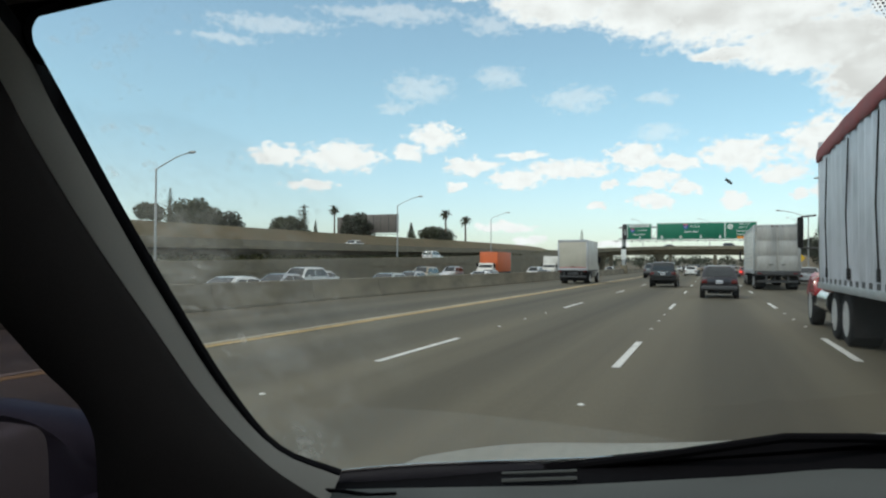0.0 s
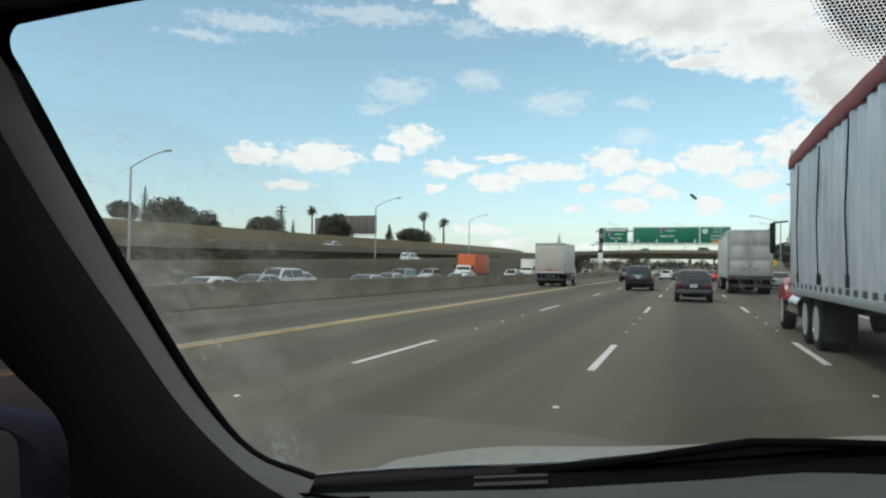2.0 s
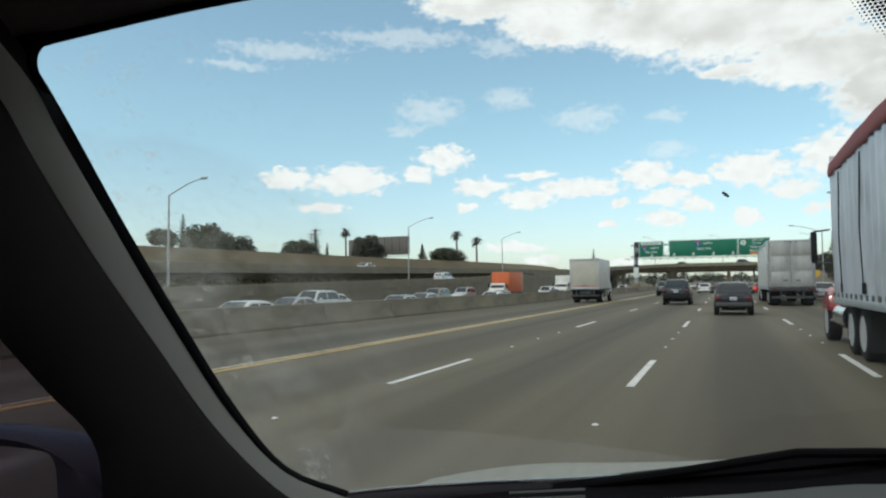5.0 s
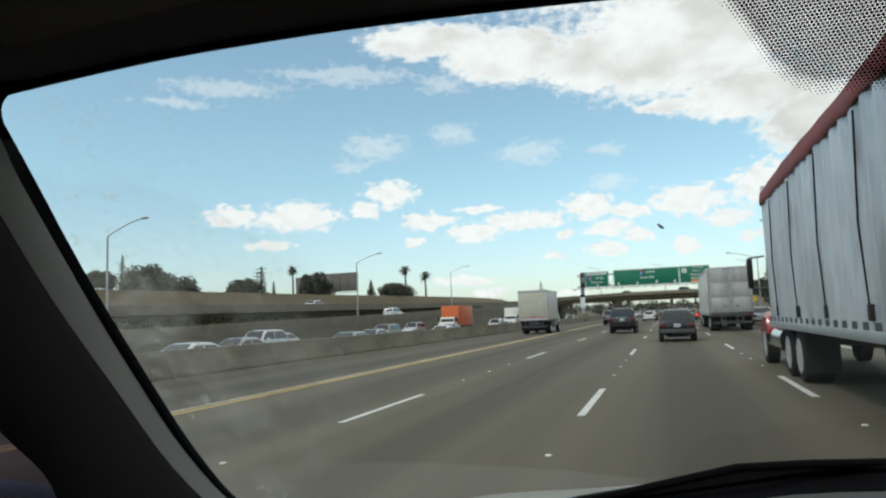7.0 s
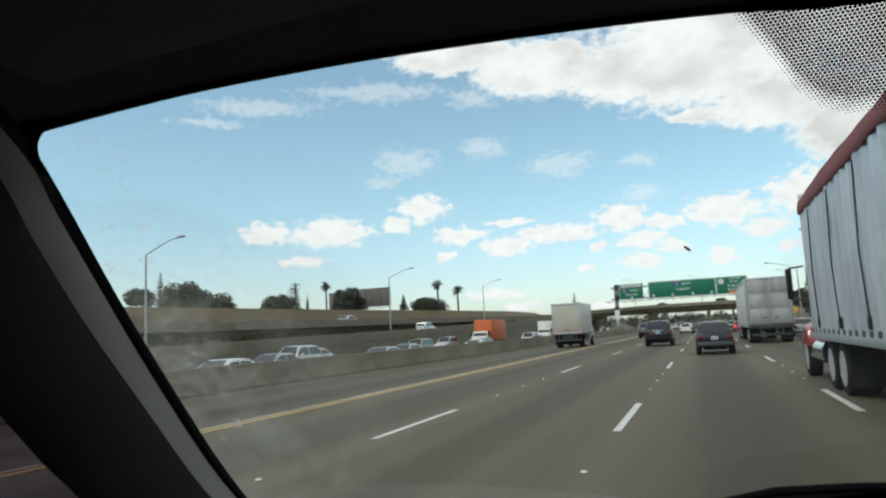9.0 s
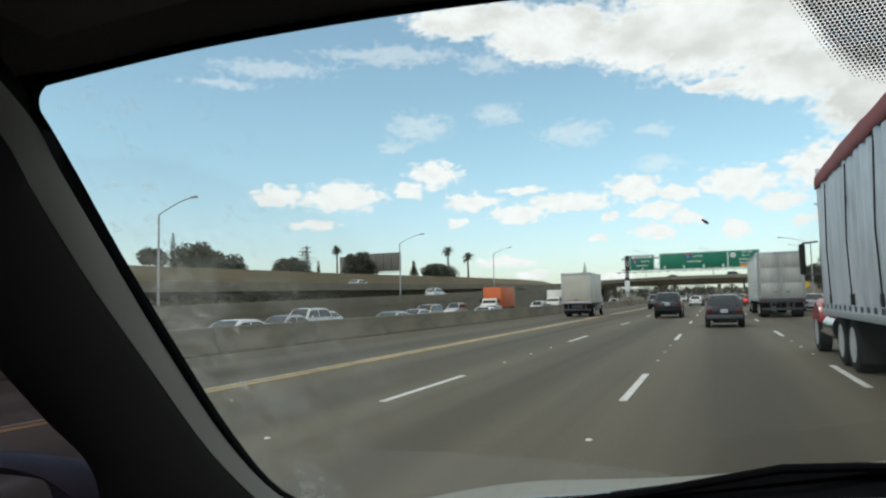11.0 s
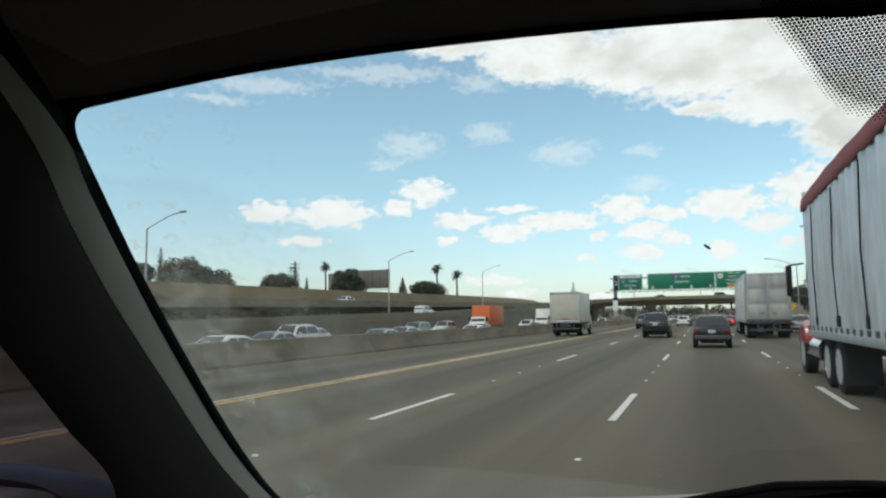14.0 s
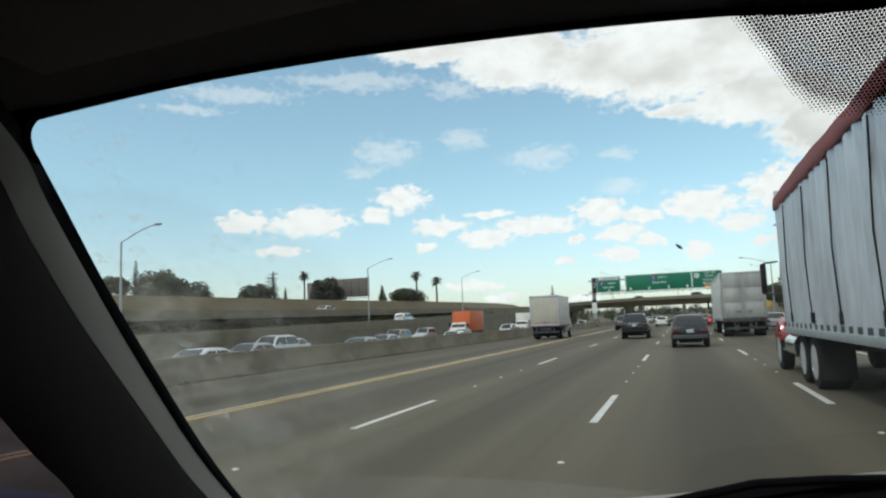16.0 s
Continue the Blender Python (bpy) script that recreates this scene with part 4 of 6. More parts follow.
for i in range(5):
    part("window", boxes((0.6, 25.4, -0.06, 0.0, 2.4 + i * 4, 5.2 + i * 4)), CARGLASS, bld, smooth=0)
sw = thing("sound_wall", "tan concrete sound wall behind the shoulder", "wall", kind="structure")
for i in range(12):
    y = 118 + i * 7
    part("wall_panel", boxes((18.3 + i * 0.25, 18.55 + i * 0.25, y, y + 6.96, -0.6, 2.2 + 0.25 * min(i, 8)), bevel=0.015), TANWALL, sw)
ws = thing("warning_sign", "yellow diamond warning sign on a post", "road sign", pose(16.6, 150, -0.3))
part("post", tubes(((0, 0.05, 0), (0, 0.05, 3.2)), r=0.05), STEEL, ws)
part("sign_plate", shape([(0.75 * a, 3.4 + 0.75 * b) for a, b in ((0, 1), (1, 0), (0, -1), (-1, 0))], 0), SIGNYELLOW, ws, smooth=0)


# ---- vehicles ----
def wheel_mesh(r, w, name="tyre"):
    bm = bmesh.new()
    n = 24
    prof = ((0.0, 0.62), (0.02, 0.70), (0.0, 0.90), (0.06, 0.985), (0.2, 1.0), (0.8, 1.0), (0.94, 0.985), (1.0, 0.9), (0.98, 0.70), (1.0, 0.62))
    loft(bm, [[(w * a, r * k * math.cos(t), r * k * math.sin(t)) for t in (2 * math.pi * j / n for j in range(n))] for a, k in prof], caps=True)
    return bm


def rim_mesh(r, w, dish=0.25):
    bm = bmesh.new()
    n = 20
    loft(bm, [[(w * a, r * k * math.cos(t), r * k * math.sin(t)) for t in (2 * math.pi * j / n for j in range(n))] for a, k in ((1.005, 0.66), (1.01, 0.60), (1 - dish, 0.52), (1 - dish, 0.22), (1.0, 0.16), (1.0, 0.05))])
    return bm


WHEELS = {}


def add_wheel(parent, side, y, r, w, half):
    """A wheel whose outer face is at half metres from the middle; side -1 or 1."""
    key = (r, w)
    if key not in WHEELS:
        a = part("tyre", wheel_mesh(r, w), RUBBER)
        b = part("rim", rim_mesh(r, w), RIM)
        WHEELS[key] = (a.data, b.data)
        bpy.data.objects.remove(a), bpy.data.objects.remove(b)
    tyre = new("wheel", WHEELS[key][0])
    tyre.parent = parent
    tyre.matrix_basis = pose(side * (half - w), y, r) @ (Matrix.Identity(4) if side > 0 else pose(0, 0, 0, 0, 0, 180))
    rim = new("rim", WHEELS[key][1])
    rim.parent = tyre
    tagged(rim, "metal rim")


def ring(w, zl, zh, y, top=0.8):
    half = [(0.0, zl), (w * 0.86, zl), (w * 0.97, zl + 0.10), (w, zl + 0.28 * (zh - zl)), (w, zl + 0.62 * (zh - zl)), (w * 0.955, zh - 0.05), (w * top, zh), (0, zh + 0.012)]
    return [(a, y, b) for a, b in half] + [(-a, y, b) for a, b in half[-2:0:-1]]


KINDS = dict(
    sedan=dict(L=4.5, W=1.74, H=1.43, belt=0.93, r=0.31, wy=(0.95, 3.60), cab=(0.42, 3.45, 1.15, 2.55),
               st=((0.0, 0.84, 0.48, 0.84), (0.05, 0.92, 0.36, 0.93), (0.35, 0.98, 0.25, 0.96), (1.2, 1, 0.21, 0.94), (3.2, 1, 0.21, 0.92), (3.9, 0.97, 0.23, 0.82), (4.38, 0.88, 0.30, 0.70), (4.5, 0.74, 0.42, 0.60))),
    hatch=dict(L=4.15, W=1.72, H=1.46, belt=0.95, r=0.30, wy=(0.72, 3.30), cab=(0.12, 3.20, 0.75, 2.35),
               st=((0.0, 0.86, 0.46, 0.86), (0.05, 0.94, 0.34, 0.96), (0.3, 0.98, 0.25, 0.97), (1.2, 1, 0.21, 0.95), (3.0, 1, 0.21, 0.93), (3.6, 0.97, 0.23, 0.84), (4.05, 0.88, 0.30, 0.72), (4.15, 0.74, 0.42, 0.60))),
    compact=dict(L=4.0, W=1.66, H=1.52, belt=0.97, r=0.31, wy=(0.62, 3.15), cab=(0.05, 3.05, 0.62, 2.25),
                 st=((0.0, 0.90, 0.50, 0.90), (0.05, 0.96, 0.40, 0.98), (0.3, 0.99, 0.33, 0.99), (1.2, 1, 0.28, 0.97), (2.9, 1, 0.28, 0.94), (3.5, 0.97, 0.28, 0.86), (3.9, 0.88, 0.32, 0.74), (4.0, 0.74, 0.42, 0.62))),
    suv=dict(L=4.6, W=1.82, H=1.76, belt=1.10, r=0.36, wy=(0.85, 3.55), cab=(0.06, 3.30, 0.34, 2.60),
             st=((0.0, 0.90, 0.58, 1.02), (0.05, 0.96, 0.45, 1.12), (0.3, 0.99, 0.36, 1.13), (1.2, 1, 0.34, 1.12), (3.2, 1, 0.34, 1.08), (4.0, 0.97, 0.36, 1.00), (4.5, 0.90, 0.42, 0.86), (4.6, 0.78, 0.52, 0.74))),
    pickup=dict(L=5.4, W=1.95, H=1.85, belt=1.15, r=0.39, wy=(1.15, 4.35), cab=(1.75, 4.20, 1.95, 3.45),
                st=((0.0, 0.92, 0.60, 1.10), (0.05, 0.97, 0.50, 1.15), (0.4, 0.99, 0.42, 1.15), (1.8, 1, 0.40, 1.14), (4.1, 1, 0.40, 1.12), (4.8, 0.97, 0.42, 1.05), (5.3, 0.92, 0.50, 0.95), (5.4, 0.84, 0.60, 0.80))),
)


def car(name, label, kind, material, x, y, away=True, lit=False, group="cars in traffic", z=0.0, turn=0.0):
    k = KINDS[kind]
    L_, W_, H_, belt, r = k["L"], k["W"], k["H"], k["belt"], k["r"]
    hw = W_ / 2
    t = thing(name, label, "car" if kind != "pickup" else "pickup truck", pose(x, y, z, 0, 0, turn if away else 180 + turn), group)
    bm = bmesh.new()
    loft(bm, [ring(hw * w, zl, zh, yy) for yy, w, zl, zh in k["st"]])
    part("body", bm, material, t, smooth=40)
    b0, b1, t0, t1 = k["cab"]
    tw, bw, top, base = hw * 0.75, hw * 0.94, H_, belt - 0.03
    side = curve([(0, b0, base), (0, t0, top - 0.055), (0, t0 * 0.5 + t1 * 0.5, top), (0, t1, top - 0.045), (0, b1, base - 0.02)], 7)

    def flank(z):
        return bw - (bw - tw) * (z - base) / (top - base)

    bm = bmesh.new()
    rings = []
    for v in side:
        q = min(1.0, max(0.02, (v.z - base) / 0.2))
        wt = flank(v.z - 0.07 * q)
        half = [(0, base - 0.03), (bw, base - 0.03), (flank(base * 0.5 + v.z * 0.5), base * 0.5 + v.z * 0.5), (wt, v.z - 0.07 * q), (wt - 0.035 * q, v.z - 0.028 * q), (wt - 0.12 * q, v.z - 0.006 * q), (0, v.z + 0.008)]
        rings.append([(x_, v.y, z_) for x_, z_ in half] + [(-x_, v.y, z_) for x_, z_ in half[-2:0:-1]])
    loft(bm, rings)
    part("cabin", bm, material, t, smooth=50)

    def glass(nm, rows):
        bm = bmesh.new()
        loft(bm, rows, closed=False)
        bm.normal_update()
        bmesh.ops.solidify(bm, geom=bm.faces[:], thickness=0.004)
        part(nm, bm, CARGLASS, t, smooth=50)

    def roof_at(y):
        return float(np.interp(y, [v.y for v in side], [v.z for v in side]))
    for nm, run, dy in (("rear_window", [v for v in side if v.y < t0 + 0.02], -0.008), ("windshield", [v for v in side if v.y > t1 - 0.02][::-1], 0.008)):
        rows = []
        for v in run:
            if base + 0.07 < v.z < top - 0.035:
                w = (flank(v.z) - 0.11) * (0.97 if v.z < top - 0.1 else 0.93)
                rows.append([(w * f, v.y + dy, v.z + 0.012) for f in (-1, -0.5, 0, 0.5, 1)])
        if len(rows) > 1:
            glass(nm, rows)
    ya, yb = (next(v.y for v in s_ if v.z > base + 0.17) for s_ in (side, side[::-1]))
    mid = t0 * 0.42 + t1 * 0.58
    for s in (-1, 1):
        for u0, u1 in ((ya + 0.05, mid - 0.045), (mid + 0.045, yb - 0.03)):
            rows = []
            for i in range(6):
                y_ = u0 + (u1 - u0) * i / 5
                zt_ = min(roof_at(y_) - 0.11, top - 0.12)
                rows.append([(s * (flank(z_) + 0.007), y_, z_) for z_ in (base + 0.06, base * 0.5 + zt_ * 0.5 + 0.03, max(zt_, base + 0.08))])
            glass("side_window", rows)
    lamp = BRAKE if lit else TAIL
    zt = k["st"][1][3] - (0.2 if kind not in ("suv",) else 0.16)
    for s in (-1, 1):
        a, b = sorted((s * hw * 0.62, s * hw * 0.93))
        part("tail_lamp", boxes((a, b, -0.02, 0.10, zt - 0.09, zt + 0.10), bevel=0.02), lamp, t)
        a, b = sorted((s * hw * 0.55, s * hw * 0.90))
        part("headlamp", boxes((a, b, L_ - 0.16, L_ - 0.015, 0.60 + 0.2 * (H_ > 1.6), 0.74 + 0.2 * (H_ > 1.6)), bevel=0.03), CLEARLENS, t)
        a, b = sorted((s * (hw + 0.0), s * (hw + 0.17)))
        part("side_mirror", boxes((a, b, b1 - 0.55, b1 - 0.43, belt + 0.02, belt + 0.15), bevel=0.03), material, t)
        for yy in k["wy"]:
            bm = bmesh.new()
            a = s * (hw - 0.20)
            disc_x(bm, a, s * (hw + 0.004), yy, r + 0.02, r + 0.065, 22)
            part("wheel_arch", bm, PLASTIC, t)
            add_wheel(t, s, yy, r, 0.22, hw + 0.018)
    zl = k["st"][1][2]
    part("rear_bumper", boxes((-hw * 0.93, hw * 0.93, -0.07, 0.2, zl + 0.0, zl + 0.20), bevel=0.04), material if kind == "sedan" else GREYTRIM if kind == "compact" else PLASTIC, t)
    part("front_bumper", boxes((-hw * 0.86, hw * 0.86, L_ - 0.2, L_ + 0.05, zl - 0.06, zl + 0.15), bevel=0.04), material if kind == "sedan" else PLASTIC, t)
    part("grille", boxes((-hw * 0.5, hw * 0.5, L_ - 0.1, L_ + 0.012, zl + 0.18, zl + 0.32), bevel=0.02), PLASTIC, t)
    zp = zt - 0.02 if kind in ("suv", "hatch", "compact") else zt - 0.12
    pl = part("number_plate", boxes((-0.15, 0.15, -0.045, -0.01, zp - 0.075, zp + 0.075), bevel=0.01), PLATE, t, "pale plate")
    for i in range(5):
        part("plate_bar", boxes((-0.11 + i * 0.048, -0.08 + i * 0.048, -0.05, -0.045, zp - 0.035, zp + 0.035)), PLATEBAR, pl, smooth=0)
    if kind in ("suv",):
        part("plate_trim", boxes((-0.36, 0.36, -0.04, -0.005, zp + 0.10, zp + 0.16), bevel=0.01), CHROME, t, "chrome trim bar")
        for s in (-1, 1):
            part("roof_rail", tubes(((s * tw * 0.8, t0 + 0.1, top + 0.015), (s * tw * 0.8, t0 + 0.3, top + 0.05), (s * tw * 0.8, t1 - 0.3, top + 0.05), (s * tw * 0.8, t1 - 0.1, top + 0.01)), r=0.022), PLASTIC, t)
    if kind == "sedan":
        part("brake_light_strip", boxes((-0.18, 0.18, b0 + 0.1, b0 + 0.14, belt + 0.03, belt + 0.06), bevel=0.008), TAIL, t)
    part("underbody", boxes((-hw * 0.62, hw * 0.62, 0.3, L_ - 0.3, 0.22, 0.36), bevel=0.03), PLASTIC, t)
    part("exhaust_pipe", tubes(((hw * 0.5, -0.04, zl - 0.06), (hw * 0.5, 0.4, zl - 0.06)), r=0.03), DARKSTEEL, t)
    return t


GREYTRIM = mat("grey_bumper_plastic", (0.055, 0.055, 0.058), 0.6, var=0.25, scale=5, fine=40, bump=0.05)
P_PLUM = paint("dark_purple_grey_paint", (0.017, 0.0155, 0.021))
P_BLACK = paint("black_paint", (0.012, 0.012, 0.014))
P_SILVER = paint("silver_paint", (0.40, 0.41, 0.42), 0.5)
P_WHITE = paint("white_paint", (0.68, 0.68, 0.66), 0.0)
P_RED = paint("red_paint", (0.30, 0.015, 0.018))
P_YELLOW = paint("taxi_yellow_paint", (0.70, 0.33, 0.02), 0.0)
P_GREY = paint("grey_paint", (0.13, 0.135, 0.14), 0.4)
P_TEAL = paint("pale_green_grey_paint", (0.30, 0.34, 0.33), 0.4)
P_BLUE = paint("navy_paint", (0.02, 0.03, 0.075))
P_TAN = paint("tan_paint", (0.34, 0.28, 0.20), 0.3)

car("hatchback", "dark purple-grey compact hatchback driving in the same lane", "compact", P_PLUM, 0.40, 34.2, group="cars ahead")
car("suv", "black sport utility vehicle with a chrome plate trim", "suv", P_BLACK, -3.05, 50.0, group="cars ahead")
car("suv", "dark sport utility vehicle farther ahead in the inner lane", "suv", P_GREY, -6.6, 86.0, group="cars ahead")
car("sedan", "silver sedan in an outer lane", "sedan", P_SILVER, 7.5, 62.0, group="cars ahead")
car("hatchback", "dark hatchback in an outer lane", "hatch", P_BLUE, 10.9, 55.0, group="cars ahead")
car("sedan", "dark sedan with lit brake lights", "sedan", P_GREY, 7.45, 88.0, lit=True, group="cars ahead")
for i, (nm, lab, kd, pt, x, y, lit) in enumerate((
        ("taxi", "yellow cab far ahead", "sedan", P_YELLOW, -2.9, 128, False), ("sedan", "white sedan far ahead", "sedan", P_WHITE, -2.6, 106, False),
        ("sedan", "red sedan far ahead with lit brake lights", "sedan", P_RED, 4.4, 98, True), ("sedan", "silver sedan far ahead", "sedan", P_SILVER, 0.8, 122, False),
        ("suv", "white sport utility vehicle far ahead", "suv", P_WHITE, -7.0, 140, False), ("sedan", "dark sedan far ahead", "sedan", P_BLACK, 0.6, 92, False),
        ("hatchback", "tan hatchback far ahead", "hatch", P_TAN, 4.3, 132, False), ("sedan", "grey sedan far ahead", "sedan", P_GREY, 0.7, 152, True),
        ("suv", "dark sport utility vehicle far ahead", "suv", P_BLUE, -3.1, 168, False), ("sedan", "silver sedan far ahead", "sedan", P_SILVER, 4.2, 175, False),
        ("sedan", "white sedan far ahead", "sedan", P_WHITE, 8.0, 140, False), ("hatchback", "pale hatchback in the carpool lane far ahead", "hatch", P_TEAL, -11.3, 150, False),
        ("suv", "white sport utility vehicle in the carpool lane far ahead", "suv", P_WHITE, -11.4, 190, False), ("sedan", "dark sedan far ahead", "sedan", P_BLACK, -6.8, 200, False),
        ("sedan", "red sedan far ahead", "sedan", P_RED, 0.6, 205, False), ("sedan", "silver sedan far ahead", "sedan", P_SILVER, 11.6, 118, False),
        ("suv", "silver sport utility vehicle far ahead", "suv", P_SILVER, 4.4, 215, False), ("sedan", "white sedan far ahead", "sedan", P_WHITE, 0.5, 138, False),
        ("sedan", "silver sedan far ahead", "sedan", P_SILVER, -6.9, 116, False), ("sedan", "pale sedan far ahead", "sedan", P_TEAL, -2.9, 146, False), ("suv", "black sport utility vehicle far ahead", "suv", P_BLACK, 4.3, 152, True),
        ("sedan", "white sedan far ahead", "sedan", P_WHITE, -7.0, 172, False), ("sedan", "grey sedan far ahead", "sedan", P_GREY, 8.0, 165, False), ("hatchback", "silver hatchback far ahead", "hatch", P_SILVER, 0.6, 180, False),
        ("sedan", "tan sedan far ahead", "sedan", P_TAN, -2.8, 192, False), ("sedan", "white sedan far ahead", "sedan", P_WHITE, 4.3, 196, True), ("sedan", "silver sedan far ahead", "sedan", P_SILVER, -11.5, 172, False),
        ("sedan", "dark sedan far ahead", "sedan", P_BLUE, -2.9, 226, False), ("sedan", "white sedan far ahead", "sedan", P_WHITE, 0.7, 236, False), ("suv", "silver sport utility vehicle far ahead", "suv", P_SILVER, -6.8, 242, False))):
    car(nm, lab, kd, pt, x, y, lit=lit, group="far traffic")
for nm, kd, pt, lab, x, y, z, a in (("sedan", "sedan", P_BLACK, "dark sedan crossing the overpass", -14, 231.3, 6.87, -72), ("suv", "suv", P_GREY, "grey sport utility vehicle crossing the overpass", 4, 236.0, 7.0, -75),
                                    ("sedan", "sedan", P_WHITE, "white sedan on the ramp", -51.0, 92, crest(92) - 2.88, 0), ("suv", "suv", P_WHITE, "white sport utility vehicle on the ramp", -40.6, 98, ramp_z(98) + 0.12, 0)):
    car(nm, lab, kd, pt, x, y, group="ramp traffic", z=z, turn=a)
# oncoming traffic behind the median wall
ONC = ((-19.6, 27, "sedan", P_WHITE, "white"), (-23.2, 36, "sedan", P_SILVER, "silver"), (-19.7, 43, "sedan", P_TEAL, "pale green-grey"), (-26.9, 44, "suv", P_WHITE, "white"), (-23.3, 55, "sedan", P_SILVER, "silver"),
       (-19.5, 62, "sedan", P_WHITE, "white"), (-26.8, 66, "suv", P_TAN, "tan"), (-23.1, 76, "sedan", P_GREY, "grey"), (-19.6, 88, "sedan", P_SILVER, "silver"), (-23.2, 98, "suv", P_WHITE, "white"), (-19.5, 112, "sedan", P_WHITE, "white"),
       (-26.9, 118, "sedan", P_RED, "red"), (-23.0, 128, "sedan", P_SILVER, "silver"), (-30.4, 52, "sedan", P_WHITE, "white"), (-30.5, 84, "suv", P_SILVER, "silver"), (-19.6, 150, "suv", P_WHITE, "white"), (-30.3, 100, "sedan", P_WHITE, "white"))
for x, y, kd, pt, c in ONC:
    car({"suv": "suv", "pickup": "pickup_truck"}.get(kd, "sedan"), f"{c} {'pickup' if kd == 'pickup' else 'sport utility vehicle' if kd == 'suv' else 'sedan'} in the oncoming lanes", kd, pt, x, y, away=False, group="oncoming traffic", z=-0.5)


def cab_over(t, hw, y0, y1, z0, z1, material):
    """Short truck cab with a sloped windscreen, y1 at its nose."""
    bm = bmesh.new()
    prof = ((y0, z0), (y0, z1), (y0 + 0.9, z1), (y0 + 1.25, z0 + 0.62 * (z1 - z0)), (y1, z0 + 0.48 * (z1 - z0)), (y1 + 0.03, z0))
    loft(bm, [[(x, a, b) for a, b in prof] for x in (-hw, hw)])
    bmesh.ops.bevel(bm, geom=list(bm.edges), offset=0.06, segments=2, profile=0.5, affect="EDGES")
    part("cab", bm, material, t, smooth=40)
    w = hw - 0.12
    part("windshield", panel([(-w, y0 + 0.92, z1 - 0.12), (w, y0 + 0.92, z1 - 0.12), (w, y0 + 1.25, z0 + 0.66 * (z1 - z0)), (-w, y0 + 1.25, z0 + 0.66 * (z1 - z0))], 0.02), CARGLASS, t, smooth=0)
    for s in (-1, 1):
        x = s * (hw + 0.004)
        part("side_window", panel([(x, y0 + 0.15, z1 - 0.15), (x, y0 + 0.85, z1 - 0.15), (x, y0 + 1.1, z0 + 0.62 * (z1 - z0)), (x, y0 + 0.15, z0 + 0.62 * (z1 - z0))], 0.006), CARGLASS, t, smooth=0)
        part("side_mirror", boxes((min(x, x + s * 0.25), max(x, x + s * 0.25), y0 + 1.1, y0 + 1.18, z0 + 0.7 * (z1 - z0), z0 + 1.0 * (z1 - z0)), bevel=0.02), PLASTIC, t)


def box_truck(x, y, label, material, away=True, z=0.0, group="trucks", H=3.55, L=5.4):
    t = thing("box_truck", label, "truck", pose(x, y, z, 0, 0, 0 if away else 180), group)
    hw = 1.2
    part("cargo_box", boxes((-hw, hw, 0, L, 1.12, H), bevel=0.03), material, t)
    for a in ((-hw - 0.01, -hw + 0.10, 1.12, H), (hw - 0.10, hw + 0.01, 1.12, H)):
        part("corner_post", boxes((a[0], a[1], -0.03, 0.12, a[2], a[3]), bevel=0.015), ALU, t)
    part("header_rail", boxes((-hw, hw, -0.03, 0.12, H - 0.16, H + 0.02), bevel=0.015), ALU, t)
    part("sill_rail", boxes((-hw, hw, -0.05, 0.12, 1.08, 1.26), bevel=0.015), ALU, t)
    part("roll_up_door", boxes((-hw + 0.11, hw - 0.11, -0.015, 0.02, 1.28, H - 0.18), bevel=0.008), DOORTAN, t, "beige roll-up door")
    part("door_handle", boxes((-0.12, 0.12, -0.05, -0.015, 1.36, 1.42), bevel=0.01), DARKSTEEL, t)
    part("warning_strip", boxes((-hw + 0.15, hw - 0.15, -0.02, -0.014, 1.30, 1.35)), SIGNRED, t, smooth=0)
    part("chassis", boxes((-0.45, 0.45, 0.1, L + 2.0, 0.72, 1.1)), DARKSTEEL, t)
    part("fuel_tank", boxes((-1.05, 1.05, 2.2, 3.6, 0.42, 1.0), bevel=0.06), DARKSTEEL, t)
    part("rear_bumper", boxes((-1.1, 1.1, -0.08, 0.1, 0.50, 0.66), bevel=0.02), DARKSTEEL, t)
    for s in (-1, 1):
        part("bumper_strut", boxes((s * 0.7 - 0.05, s * 0.7 + 0.05, -0.02, 0.08, 0.6, 1.1)), DARKSTEEL, t)
        part("tail_lamp", boxes((s * 1.0 - 0.12, s * 1.0 + 0.12, -0.08, -0.03, 0.95, 1.06), bevel=0.01), TAIL, t)
        part("mud_flap", boxes((s * 0.58 - 0.56, s * 0.58 + 0.56, 0.55, 0.57, 0.24, 1.08)), RUBBER, t)
        part("side_skirt_rail", boxes((s * 1.17 - 0.03, s * 1.17 + 0.03, 0.2, L, 1.0, 1.12)), DARKSTEEL, t)
        add_wheel(t, s, 1.45, 0.44, 0.46, 1.16)
        add_wheel(t, s, L + 0.95, 0.44, 0.26, 1.1)
    cab_over(t, 1.0, L + 0.15, L + 2.2, 0.55, 2.25, TRUCKWHITE)
    return t


box_truck(-10.4, 56.0, "white box truck with a grey roll-up rear door", TRUCKWHITE)
box_truck(-26.8, 92.0, "truck with an orange cargo box in the oncoming lanes", ORANGE, away=False, z=-0.5, H=3.7, L=6.4)
box_truck(-23.2, 112.0, "white delivery truck in the oncoming lanes", TRUCKWHITE, away=False, z=-0.5, H=3.4)


